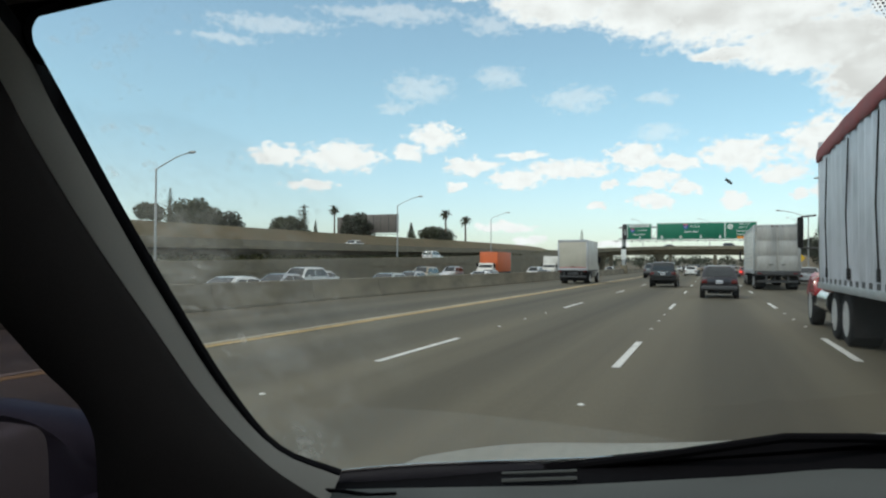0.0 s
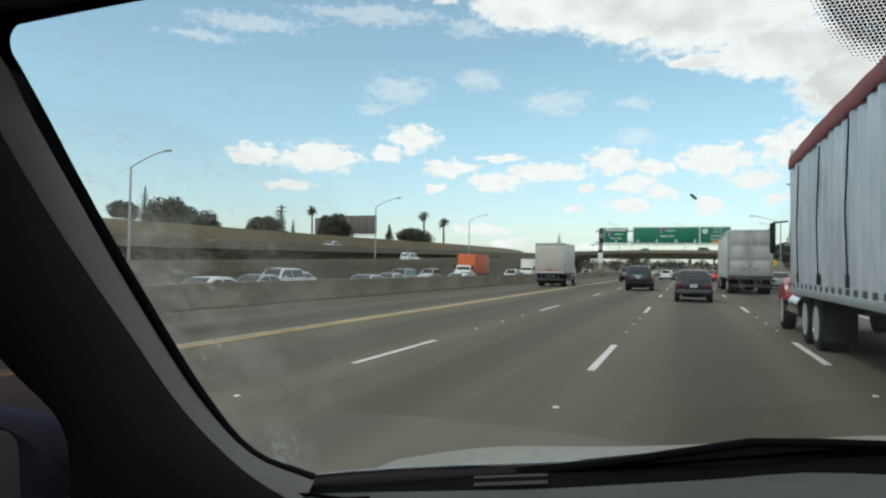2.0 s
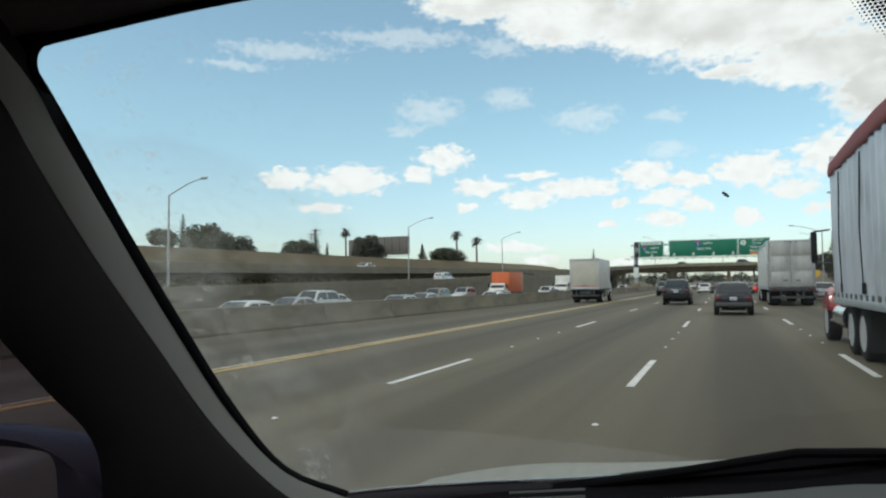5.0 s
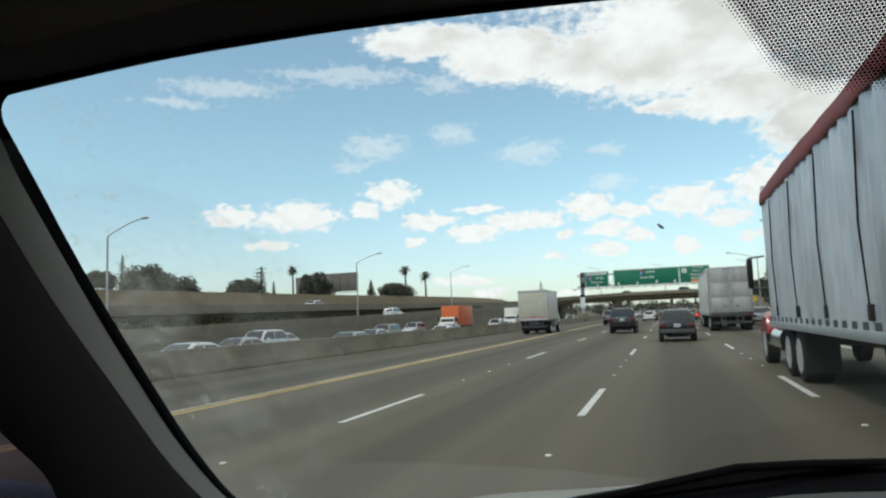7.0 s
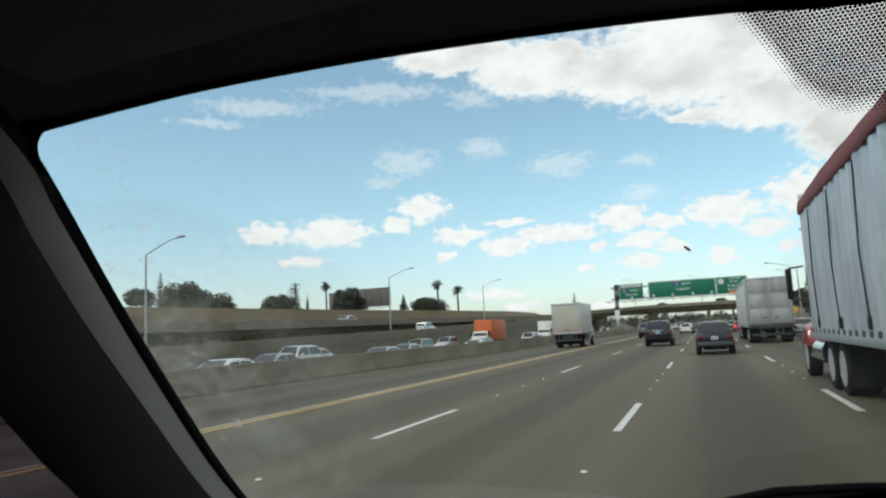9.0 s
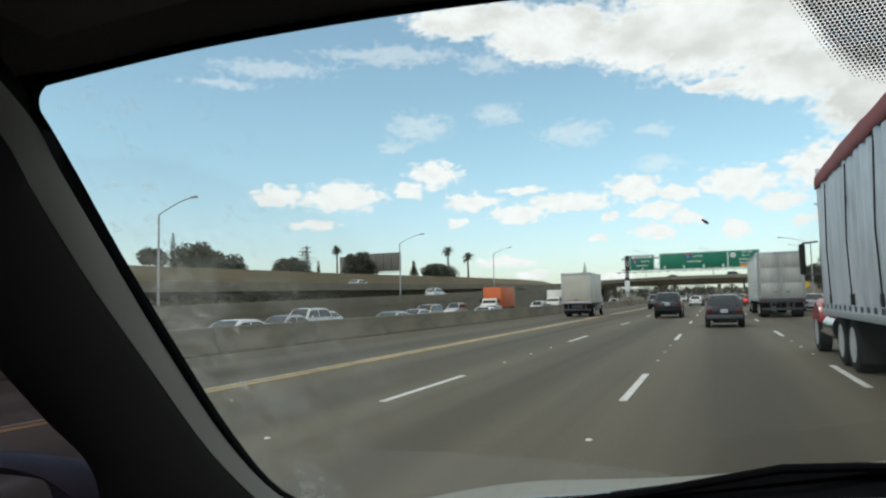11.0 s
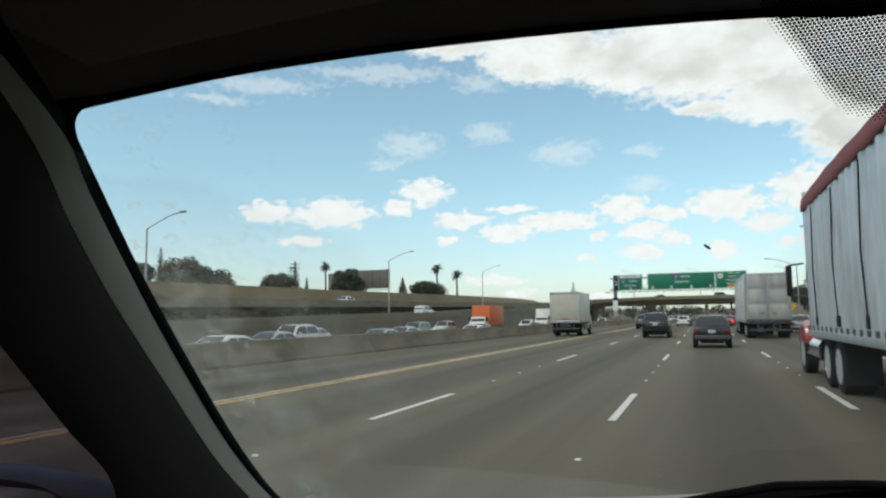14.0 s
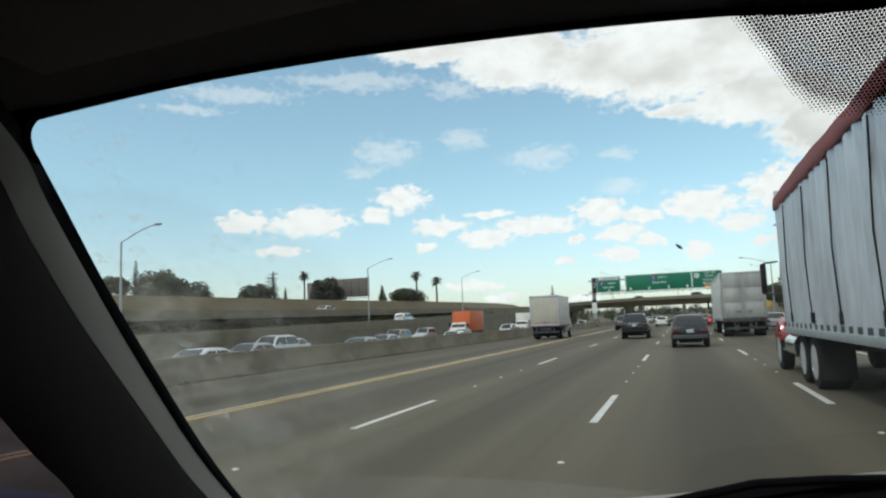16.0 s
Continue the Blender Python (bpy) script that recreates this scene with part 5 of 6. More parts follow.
def tractor(t, y0, material):
    """Conventional truck tractor: y0 is the rear of its frame."""
    part("tractor_frame", boxes((-0.5, 0.5, y0, y0 + 6.6, 0.72, 1.02)), DARKSTEEL, t)
    sl, cb, hd = y0 + 2.3, y0 + 3.4, y0 + 4.85
    bm = bmesh.new()
    rings = []
    for yy, w, z1 in ((sl, 1.16, 3.35), (sl + 0.5, 1.2, 3.5), (cb, 1.2, 3.42), (cb + 0.75, 1.13, 2.95), (hd, 1.02, 2.05)):
        half = [(0, 0.95), (w, 0.95), (w, 0.6 * z1 + 0.4), (w * 0.93, z1 - 0.25), (w * 0.72, z1), (0, z1 + 0.05)]
        rings.append([(a, yy, b) for a, b in half] + [(-a, yy, b) for a, b in half[-2:0:-1]])
    loft(bm, rings)
    part("cab", bm, material, t, smooth=40)
    bm = bmesh.new()
    rings = []
    for yy, w, z1 in ((hd - 0.1, 0.9, 2.05), (hd + 0.8, 0.78, 1.9), (hd + 1.55, 0.66, 1.72), (hd + 1.7, 0.55, 1.55)):
        half = [(0, 0.8), (w, 0.8), (w, z1 - 0.35), (w * 0.85, z1 - 0.08), (0, z1)]
        rings.append([(a, yy, b) for a, b in half] + [(-a, yy, b) for a, b in half[-2:0:-1]])
    loft(bm, rings)
    part("bonnet", bm, material, t, smooth=40)
    part("grille", boxes((-0.5, 0.5, hd + 1.66, hd + 1.76, 0.75, 1.5), bevel=0.03), CHROME, t)
    part("front_bumper", boxes((-1.15, 1.15, hd + 1.62, hd + 1.9, 0.38, 0.74), bevel=0.06), CHROME, t)
    w = 0.98
    part("windshield", panel([(-w, cb + 0.78, 2.88), (w, cb + 0.78, 2.88), (w * 0.96, hd - 0.12, 2.16), (-w * 0.96, hd - 0.12, 2.16)], 0.03), CARGLASS, t, smooth=0)
    for s in (-1, 1):
        part("side_window", boxes((s * 1.16 - 0.05, s * 1.16 + 0.055, cb + 0.05, cb + 0.85, 2.05, 2.7), bevel=0.02), CARGLASS, t)
        bm = bmesh.new()
        rings = []
        for yy, z1 in ((hd + 0.15, 0.95), (hd + 0.3, 1.22), (hd + 0.75, 1.36), (hd + 1.25, 1.2), (hd + 1.6, 0.85)):
            a, b = sorted((s * 0.74, s * 1.2))
            rings.append([(a, yy, 0.78), (b, yy, 0.78), (b, yy, z1 - 0.08), (b - 0.1 * (s > 0), yy, z1), (a + 0.1 * (s < 0), yy, z1), (a, yy, z1 - 0.08)])
        loft(bm, rings)
        part("fender", bm, material, t, smooth=40)
        part("headlamp", boxes((s * 0.92 - 0.14, s * 0.92 + 0.14, hd + 1.5, hd + 1.66, 0.9, 1.12), bevel=0.03), CLEARLENS, t)
        bm = bmesh.new()
        tube(bm, [(s * 0.98, y0 + 2.6, 0.72), (s * 0.98, y0 + 4.0, 0.72)], 0.3, 16)
        part("fuel_tank", bm, CHROME, t)
        part("cab_step", boxes((s * 1.1 - 0.12, s * 1.1 + 0.12, y0 + 4.1, y0 + 4.8, 0.55, 0.62), bevel=0.01), CHROME, t)
        part("exhaust_stack", tubes(((s * 1.12, sl - 0.15, 1.0), (s * 1.12, sl - 0.15, 3.9)), r=0.075, n=12), CHROME, t)
        x0 = s * 1.2
        arm = part("mirror_arm", tubes(((x0, hd - 0.35, 2.75), (x0 + s * 0.33, hd - 0.25, 2.72)), ((x0, hd - 0.35, 1.95), (x0 + s * 0.33, hd - 0.25, 1.95)), r=0.022), DARKSTEEL, t)
        part("mirror_head", boxes((x0 + s * 0.34 - 0.07, x0 + s * 0.34 + 0.07, hd - 0.3, hd - 0.2, 1.95, 2.72), bevel=0.045), PLASTIC, arm)
        for yy in (y0 + 0.55, y0 + 1.85):
            add_wheel(t, s, yy, 0.51, 0.55, 1.22)
        add_wheel(t, s, hd + 0.85, 0.51, 0.3, 1.2)
        part("mud_flap", boxes((s * 0.92 - 0.28, s * 0.92 + 0.28, y0 - 0.1, y0 - 0.08, 0.22, 1.0)), RUBBER, t)
        part("marker_lamp", boxes((s * 0.6 - 0.06, s * 0.6 + 0.06, cb - 0.1, cb + 0.05, 3.43, 3.5), bevel=0.015), AMBER, t)


def running_gear(t, y, hw, n=2):
    for i in range(n):
        for s in (-1, 1):
            add_wheel(t, s, y + i * 1.27, 0.51, 0.56, hw - 0.03)
        part("axle", tubes(((-hw + 0.3, y + i * 1.27, 0.51), (hw - 0.3, y + i * 1.27, 0.51)), r=0.09), DARKSTEEL, t)
    for s in (-1, 1):
        part("mud_flap", boxes((s * 0.92 - 0.3, s * 0.92 + 0.3, y - 0.68, y - 0.66, 0.2, 1.05)), RUBBER, t)


def van_trailer(x, y, label):
    t = thing("semi_truck", label, "truck", pose(x, y, 0), "trucks")
    hw, L, z0, z1 = 1.3, 14.6, 1.15, 4.1
    part("trailer_body", boxes((-hw, hw, 0.08, L, z0, z1), bevel=0.02), TRUCKWHITE, t)
    for s in (-1, 1):
        for i in range(9):
            z = z0 + 0.3 + i * 0.3
            part("side_rib", boxes((s * hw - 0.012, s * hw + 0.012, 0.2, L - 0.1, z, z + 0.05), bevel=0.004), ALU, t)
        part("top_rail", boxes((s * hw - 0.03, s * hw + 0.03, 0.05, L, z1 - 0.12, z1 + 0.03), bevel=0.01), ALU, t)
        bm = bmesh.new()
        zig = [(0.1 + 0.2 * i, z0 - 0.10 - (0.0 if i % 2 else 0.05)) for i in range(72)]
        loft(bm, [[(s * (hw + 0.022) + k, a, b) for a, b in zig] + [(s * (hw + 0.022) + k, zig[-1][0], z0 + 0.02), (s * (hw + 0.022) + k, zig[0][0], z0 + 0.02)] for k in (0.0, 0.006)])
        part("hem_flap", bm, ALU, t, smooth=0)
        part("bottom_rail", boxes((s * hw - 0.03, s * hw + 0.03, 0.05, L, z0 - 0.08, z0 + 0.14), bevel=0.01), ALU, t)
        part("corner_post", boxes((s * hw - 0.09, s * hw + 0.02, -0.03, 0.1, z0, z1 + 0.03), bevel=0.015), STEEL, t)
        a, b = sorted((s * 0.012, s * (hw - 0.10)))
        d = part("rear_door", boxes((a, b, -0.02, 0.06, z0 + 0.06, z1 - 0.14), bevel=0.015), DOORALU, t, "dirty pale metal trailer door")
        for k in range(3):
            z = z0 + 0.15 + k * 0.92
            part("door_panel", boxes((a + 0.06, b - 0.06, -0.03, -0.02, z, z + 0.84), bevel=0.008), DOORALU, d)
        for xx in (0.16, 0.30):
            part("lock_rod", tubes(((s * xx, -0.05, z0), (s * xx, -0.05, z1 - 0.1)), r=0.018), STEEL, d)
        part("lock_handle", boxes((s * 0.35 - 0.12, s * 0.35 + 0.12, -0.08, -0.05, z0 + 0.42, z0 + 0.47), bevel=0.01), DARKSTEEL, d)
        for k in range(4):
            part("hinge", boxes((s * (hw - 0.13) - 0.09, s * (hw - 0.13) + 0.09, -0.045, -0.02, z0 + 0.3 + k * 0.75, z0 + 0.37 + k * 0.75), bevel=0.008), STEEL, d)
        part("tail_lamp", boxes((s * 1.02 - 0.13, s * 1.02 + 0.13, -0.06, 0.0, z0 - 0.16, z0 - 0.05), bevel=0.02), TAIL, t)
        part("bumper_strut", boxes((s * 0.62 - 0.06, s * 0.62 + 0.06, 0.0, 0.12, 0.56, z0)), DARKSTEEL, t)
        part("landing_leg", boxes((s * 0.7 - 0.06, s * 0.7 + 0.06, 10.2, 10.32, 0.35, z0)), DARKSTEEL, t)
    part("header_rail", boxes((-hw, hw, -0.03, 0.1, z1 - 0.14, z1 + 0.03), bevel=0.015), STEEL, t)
    part("sill_rail", boxes((-hw, hw, -0.05, 0.15, z0 - 0.22, z0 + 0.06), bevel=0.015), DARKSTEEL, t)
    part("underride_bumper", boxes((-1.15, 1.15, -0.04, 0.08, 0.46, 0.60), bevel=0.02), DARKSTEEL, t)
    part("underframe", boxes((-0.55, 0.55, 0.2, L - 0.4, 0.92, z0)), DARKSTEEL, t)
    for s in (-1, 0, 1):
        part("clearance_lamp", boxes((s * 0.3 - 0.05, s * 0.3 + 0.05, -0.05, -0.03, z1 - 0.1, z1 - 0.05), bevel=0.01), TAIL, t)
    running_gear(t, 1.25, hw)
    tractor(t, L - 3.3, TRUCKRED)
    return t


van_trailer(3.95, 48.0, "semi truck with a dirty white box trailer and red tractor")


def hay_trailer(x, y, label):
    t = thing("semi_truck", label, "truck", pose(x, y, 0), "trucks")
    hw, L, z0, z1 = 1.3, 14.6, 1.25, 4.05
    part("trailer_floor", boxes((-hw, hw, 0, L, z0 - 0.22, z0)), DARKSTEEL, t)
    for s in (-1, 1):
        bm = bmesh.new()
        pts, n = [], 108
        for i in range(n + 1):
            yy = 0.1 + (L - 0.15) * i / n
            pts.append((s * (hw - 0.03 + 0.045 * (1 if i % 4 in (1, 2) else 0)), yy))
        loft(bm, [[(a, b, z) for a, b in pts] + [(a - s * 0.02, b, z) for a, b in pts[::-1]] for z in (z0 - 0.12, z1 - 0.06)])
        part("side_panel", bm, ALUBRIGHT, t, "corrugated silver aluminium side panel", smooth=25)
        for k in range(6):
            yy = 1.2 + k * 2.4
            part("tie_strap", tubes(((s * (hw + 0.02), yy, z1 - 0.25), (s * (hw + 0.025), yy + 0.25, z0 + 1.2), (s * (hw + 0.02), yy + 0.1, z0 + 0.05)), r=0.014, n=6), RUBBER, t)
            part("strap_buckle", boxes((s * (hw + 0.015) - 0.03, s * (hw + 0.015) + 0.03, yy + 0.04, yy + 0.16, z0 + 0.02, z0 + 0.22), bevel=0.01), PLASTIC, t)
        part("bottom_rail", boxes((s * hw - 0.03, s * hw + 0.03, 0, L, z0 - 0.24, z0 - 0.10), bevel=0.01), STEEL, t)
        part("rear_corner_post", boxes((s * hw - 0.10, s * hw + 0.03, -0.06, 0.14, z0 - 0.3, z1 + 0.35), bevel=0.02), TRUCKRED, t)
        part("tail_lamp", boxes((s * 0.8 - 0.14, s * 0.8 + 0.14, -0.1, -0.05, z0 - 0.2, z0 - 0.08), bevel=0.02), TAIL, t)
    # tarpaulin with a sagging hem over the load
    bm = bmesh.new()
    rings = []
    for i in range(31):
        yy = L * i / 30
        sag = 0.02 * math.sin(i * 1.7) + 0.06 * math.sin(i * 0.35)
        h = z1 + 0.26 + sag
        hem = z1 - 0.17 + 0.03 * math.sin(i * 2.3)
        w = hw + 0.035
        rings.append([(-w, yy, hem), (-w - 0.01, yy, z1 - 0.05), (-w * 0.985, yy, z1 + 0.15 + sag * 0.5), (-w * 0.7, yy, h - 0.05), (0, yy, h + 0.05), (w * 0.7, yy, h - 0.05), (w * 0.985, yy, z1 + 0.15 + sag * 0.5), (w + 0.01, yy, z1 - 0.05), (w, yy, hem)])
    loft(bm, [r + [(a * 0.99, b, c - 0.012) for a, b, c in r[::-1]] for r in rings])
    part("tarpaulin", bm, TARP, t, "dark red tarpaulin roof cover", smooth=50)
    part("front_wall", boxes((-hw, hw, L - 0.06, L, z0, z1 + 0.3), bevel=0.02), ALU, t)
    part("rear_wall", boxes((-hw + 0.1, hw - 0.1, 0.0, 0.05, z0, z1 + 0.35)), STUCCO, t, "pale rear panels")
    for k in range(6):
        z = z0 - 0.05 + k * (z1 + 0.3 - z0) / 5
        part("rear_crossbar", boxes((-hw + 0.1, hw - 0.1, -0.06, 0.0, z - 0.08, z + 0.08), bevel=0.015), TRUCKRED, t)
    for xx in (-0.45, -0.12, 0.12, 0.45):
        part("lock_rod", tubes(((xx, -0.09, z0 - 0.2), (xx, -0.09, z1 + 0.3)), r=0.022), STEEL, t)
    part("notice_plate", boxes((-1.05, -0.65, -0.075, -0.065, z0 + 0.25, z0 + 0.55)), SIGNYELLOW, t)
    part("rear_bumper", boxes((-1.15, 1.15, -0.05, 0.1, 0.5, 0.66), bevel=0.02), DARKSTEEL, t)
    part("underframe", boxes((-0.5, 0.5, 0.2, L - 0.4, 0.86, z0 - 0.2)), DARKSTEEL, t)
    running_gear(t, 1.0, hw)
    tractor(t, L - 3.4, TRUCKRED)
    return t


hay_trailer(3.62, 3.2, "semi truck with a corrugated silver trailer, red tarpaulin and red tractor")

# ---- the camera's own car, seen from inside ----
Z = 1.5
# the car leans a little on its springs
lean = Matrix.Translation((0, 0, Z)) @ Matrix.Rotation(radians(-0.75), 4, Vector((0.94, 0.342, 0))) @ Matrix.Translation((0, 0, -Z))
own = thing("own_car", "grey car interior behind a dusty windshield, silver hood outside", "car", lean)


def at(*pts):
    return [(x, y, z + Z) for x, y, z in pts]


GLASS = at((-0.555, 0.411, 0.218), (-0.619, 0.506, 0.195), (-0.676, 0.643, 0.095), (-0.683, 0.756, -0.032), (-0.662, 0.850, -0.166), (-0.626, 0.917, -0.265), (-0.549, 0.973, -0.310))      # inner line of the glass
TRIMLINE = at((-0.549, 0.412, 0.199), (-0.623, 0.511, 0.167), (-0.680, 0.640, 0.075), (-0.692, 0.752, -0.048), (-0.674, 0.846, -0.175), (-0.627, 0.914, -0.270), (-0.547, 0.968, -0.316))      # where the pillar trim meets the seal
FOLD = at((-0.509, 0.268, 0.255), (-0.591, 0.415, 0.192), (-0.670, 0.526, 0.139), (-0.712, 0.634, 0.051), (-0.714, 0.742, -0.069), (-0.691, 0.833, -0.193), (-0.637, 0.906, -0.293), (-0.563, 0.955, -0.356))
DOOR = at((-0.571, 0.160, 0.200), (-0.589, 0.300, 0.105), (-0.606, 0.380, 0.029), (-0.622, 0.445, -0.031), (-0.633, 0.510, -0.095), (-0.626, 0.560, -0.153), (-0.621, 0.572, -0.222), (-0.620, 0.576, -0.400))
GLASS, TRIMLINE = at((-0.475, 0.27, 0.262)) + GLASS, at((-0.492, 0.26, 0.262)) + TRIMLINE
GLASS = [Vector(b).lerp(Vector(a), k) for a, b, k in zip(GLASS, TRIMLINE, (1, 1, 0.7, 0.6, 0.55, 0.5, 0.6, 0.8))]
bm, inner, seal = bmesh.new(), bmesh.new(), bmesh.new()
rings, rings2, rings3 = [], [], []
for g, e, f, d in zip(curve(GLASS, 4), curve(TRIMLINE, 4), curve(FOLD, 4), curve(DOOR, 4)):
    f = Vector((0, 0, Z)).lerp(f, 0.93)
    rings3.append([g, g + Vector((0.001, -0.005, 0)), g.lerp(e, 0.5) + Vector((0.001, -0.007, 0)), e + Vector((0.0, -0.004, 0)), e + Vector((-0.01, 0.012, 0)), g + Vector((-0.004, 0.012, 0))])
    rings.append([e, e.lerp(f, 0.06) + Vector((0.002, -0.003, 0.001)), e.lerp(f, 0.3) + Vector((0.004, -0.006, 0.001)), e.lerp(f, 0.75) + Vector((0.004, -0.006, 0)), f,
                  f.lerp(d, 0.01) + Vector((-0.002, 0.004, 0)), f + Vector((-0.05, 0.04, 0)), e + Vector((-0.05, 0.02, 0))])
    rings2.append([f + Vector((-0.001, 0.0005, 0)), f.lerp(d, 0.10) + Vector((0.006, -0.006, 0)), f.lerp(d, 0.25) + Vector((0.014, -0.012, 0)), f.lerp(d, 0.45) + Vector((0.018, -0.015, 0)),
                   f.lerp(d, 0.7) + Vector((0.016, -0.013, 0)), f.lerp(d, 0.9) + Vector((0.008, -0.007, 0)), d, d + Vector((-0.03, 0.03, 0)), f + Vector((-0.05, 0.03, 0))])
loft(bm, rings)
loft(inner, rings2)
part("pillar_trim", bm, TRIMGREY, own, "grey textured windshield pillar trim", smooth=60)
# the grey trim turned from the glass, its shade painted as a dark material
part("pillar_inner", inner, PILLARSHADE, own, "door-side face of the pillar trim, coloured near-black for its shade", smooth=60)
part("windshield_seal", loft(seal, rings3), SEAL, own, smooth=50)
# rounded upper corner of the glass
bm = bmesh.new()
bow = curve(at((-0.480, 0.475, 0.2630), (-0.537, 0.450, 0.245), (-0.5545, 0.435, 0.234), (-0.559, 0.427, 0.219), (-0.560, 0.430, 0.203), (-0.577, 0.455, 0.193)), 4)
loft(bm, [[v, v + Vector((-0.030, -0.004, 0.026)), v + Vector((-0.030, 0.006, 0.026)), v + Vector((0, 0.008, 0))] for v in bow])
part("corner_gusset", bm, SEAL, own, smooth=50)

TOP = at((-0.626, 0.400, 0.202), (-0.584, 0.430, 0.225), (-0.452, 0.480, 0.257), (-0.343, 0.510, 0.271), (-0.223, 0.530, 0.276), (-0.062, 0.560, 0.279), (0.070, 0.570, 0.271), (0.167, 0.570, 0.257), (0.399, 0.560, 0.244), (0.749, 0.500, 0.231), (1.020, 0.420, 0.205))
TOPC = [v + Vector((0, 0.004, 0.009)) for v in curve(TOP, 4)]
bm = bmesh.new()
rows = []
for x, y, z in TOPC:
    rows.append([(x, y, z), (x * 0.99, y - 0.03, z + 0.004), (x * 0.97, y - 0.16, z + 0.04), (x * 0.95, -0.1, Z + 0.33), (x * 0.95, -1.5, Z + 0.31), (x * 0.97, -1.5, Z + 0.40), (x, -0.1, Z + 0.42), (x, y - 0.1, z + 0.07), (x, y, z + 0.012)])
loft(bm, rows)
part("headliner", bm, HEADLINER, own, "dark fabric headliner", smooth=50)
part("top_seal", tube(bmesh.new(), [(x, y + 0.004, z - 0.001) for x, y, z in TOPC], 0.005, 6), SEAL, own)
bm = bmesh.new()
loft(bm, [[(x, 0.10, Z + zt - 0.002), (x, y, Z + zt - 0.018), (x, y + 0.018, Z + zt - 0.006), (x, y + 0.012, Z + zt + 0.008), (x, 0.10, Z + zt + 0.016)] for x, y, zt in ((-0.50, 0.395, 0.268), (-0.40, 0.40, 0.274), (-0.27, 0.405, 0.28), (-0.12, 0.41, 0.284), (-0.02, 0.41, 0.284))])
part("sun_visor", bm, HEADLINER, own, smooth=40)

LOW = at((-0.80, 0.98, -0.34), (-0.593, 1.05, -0.341), (-0.311, 1.06, -0.306), (-0.192, 1.09, -0.297), (-0.043, 1.13, -0.277), (0.24, 1.20, -0.249), (0.6, 1.23, -0.25), (0.95, 1.12, -0.27), (1.25, 0.98, -0.32))
DASH = at((-0.66, 0.88, -0.345), (-0.56, 0.93, -0.333), (-0.287, 0.97, -0.307), (-0.182, 1.00, -0.301), (0.033, 1.08, -0.287), (0.23, 1.13, -0.269), (0.6, 1.15, -0.268), (0.92, 1.02, -0.285), (1.12, 0.88, -0.33))
lowc, dashc = curve(LOW, 4), curve(DASH, 4)
bm = bmesh.new()
loft(bm, [[d, d + Vector((0, 0.0, -0.02)), l + Vector((0, 0, -0.02)), l] for d, l in zip((Vector(p) for p in dashc), (Vector(p) for p in lowc))])
part("windshield_base", bm, SEAL, own, "black lower windshield band", smooth=40)
bm = bmesh.new()
loft(bm, [[d + Vector((0, -0.002, 0.004)), Vector((d.x * 0.97, d.y - 0.14, d.z - 0.012)), Vector((d.x * 0.95, 0.55, Z - 0.375)), Vector((d.x * 0.95, 0.30, Z - 0.46)), Vector((d.x * 0.95, 0.26, Z - 0.70)),
           Vector((d.x * 0.95, 0.5, Z - 0.9)), Vector((d.x, d.y, Z - 0.9))] for d in (Vector(p) for p in dashc)])
part("dashboard", bm, DASHGREY, own, "grey vinyl dashboard top", smooth=40)
bm = bmesh.new()
for dz, w in ((-0.0035, 0.0038), (0.0075, 0.0026)):
    a, b = Vector((-0.288, 0.985, Z - 0.297 + dz)), Vector((-0.184, 1.015, Z - 0.290 + dz))
    tube(bm, [a, a.lerp(b, 0.5), b], w, 6)
part("defroster_slot", bm, DASHGREY, own, "grey slots of the defroster vent")
part("dash_seam", tubes(at((-0.575, 0.90, -0.322), (-0.52, 0.915, -0.321), (-0.47, 0.92, -0.323), (-0.43, 0.925, -0.318)), r=0.003, n=6), SEAL, own)
cowl = curve(at((-0.62, 0.985, -0.329), (-0.567, 1.0, -0.321), (-0.45, 1.03, -0.306), (-0.318, 1.06, -0.295), (-0.174, 1.10, -0.285), (0.03, 1.15, -0.263), (0.238, 1.20, -0.243), (0.6, 1.26, -0.243), (1.0, 1.2, -0.265)), 4)
bm = bmesh.new()
loft(bm, [[v, v + Vector((0, -0.006, -0.006)), v + Vector((0, -0.012, -0.018)), v + Vector((0, -0.012, -0.045)), v + Vector((0, 0.05, -0.045)), v + Vector((0, 0.012, 0))] for v in cowl])
part("cowl_panel", bm, COWLGREY, own, "dark blue-grey cowl panel under the wipers", smooth=40)
part("cowl_lip", tube(bmesh.new(), [v + Vector((0, -0.001, 0.0012)) for v in cowl[:21]], 0.0026, 6), CHROME, own, "bright edge of the cowl")
part("wiper_arm", tubes(at((-0.22, 1.085, -0.300), (-0.08, 1.10, -0.272), (0.0, 1.10, -0.252), (0.097, 1.11, -0.230), (0.20, 1.16, -0.232), (0.34, 1.22, -0.238), (0.6, 1.27, -0.25)), r=0.007), SEAL, own, "black wiper arm")
bm = bmesh.new()
tube(bm, at((-0.28, 1.075, -0.310), (-0.05, 1.125, -0.276), (0.2, 1.19, -0.246), (0.5, 1.245, -0.238)), 0.013, 6)
part("wiper_blade", bm, SEAL, own, "black wiper blade")

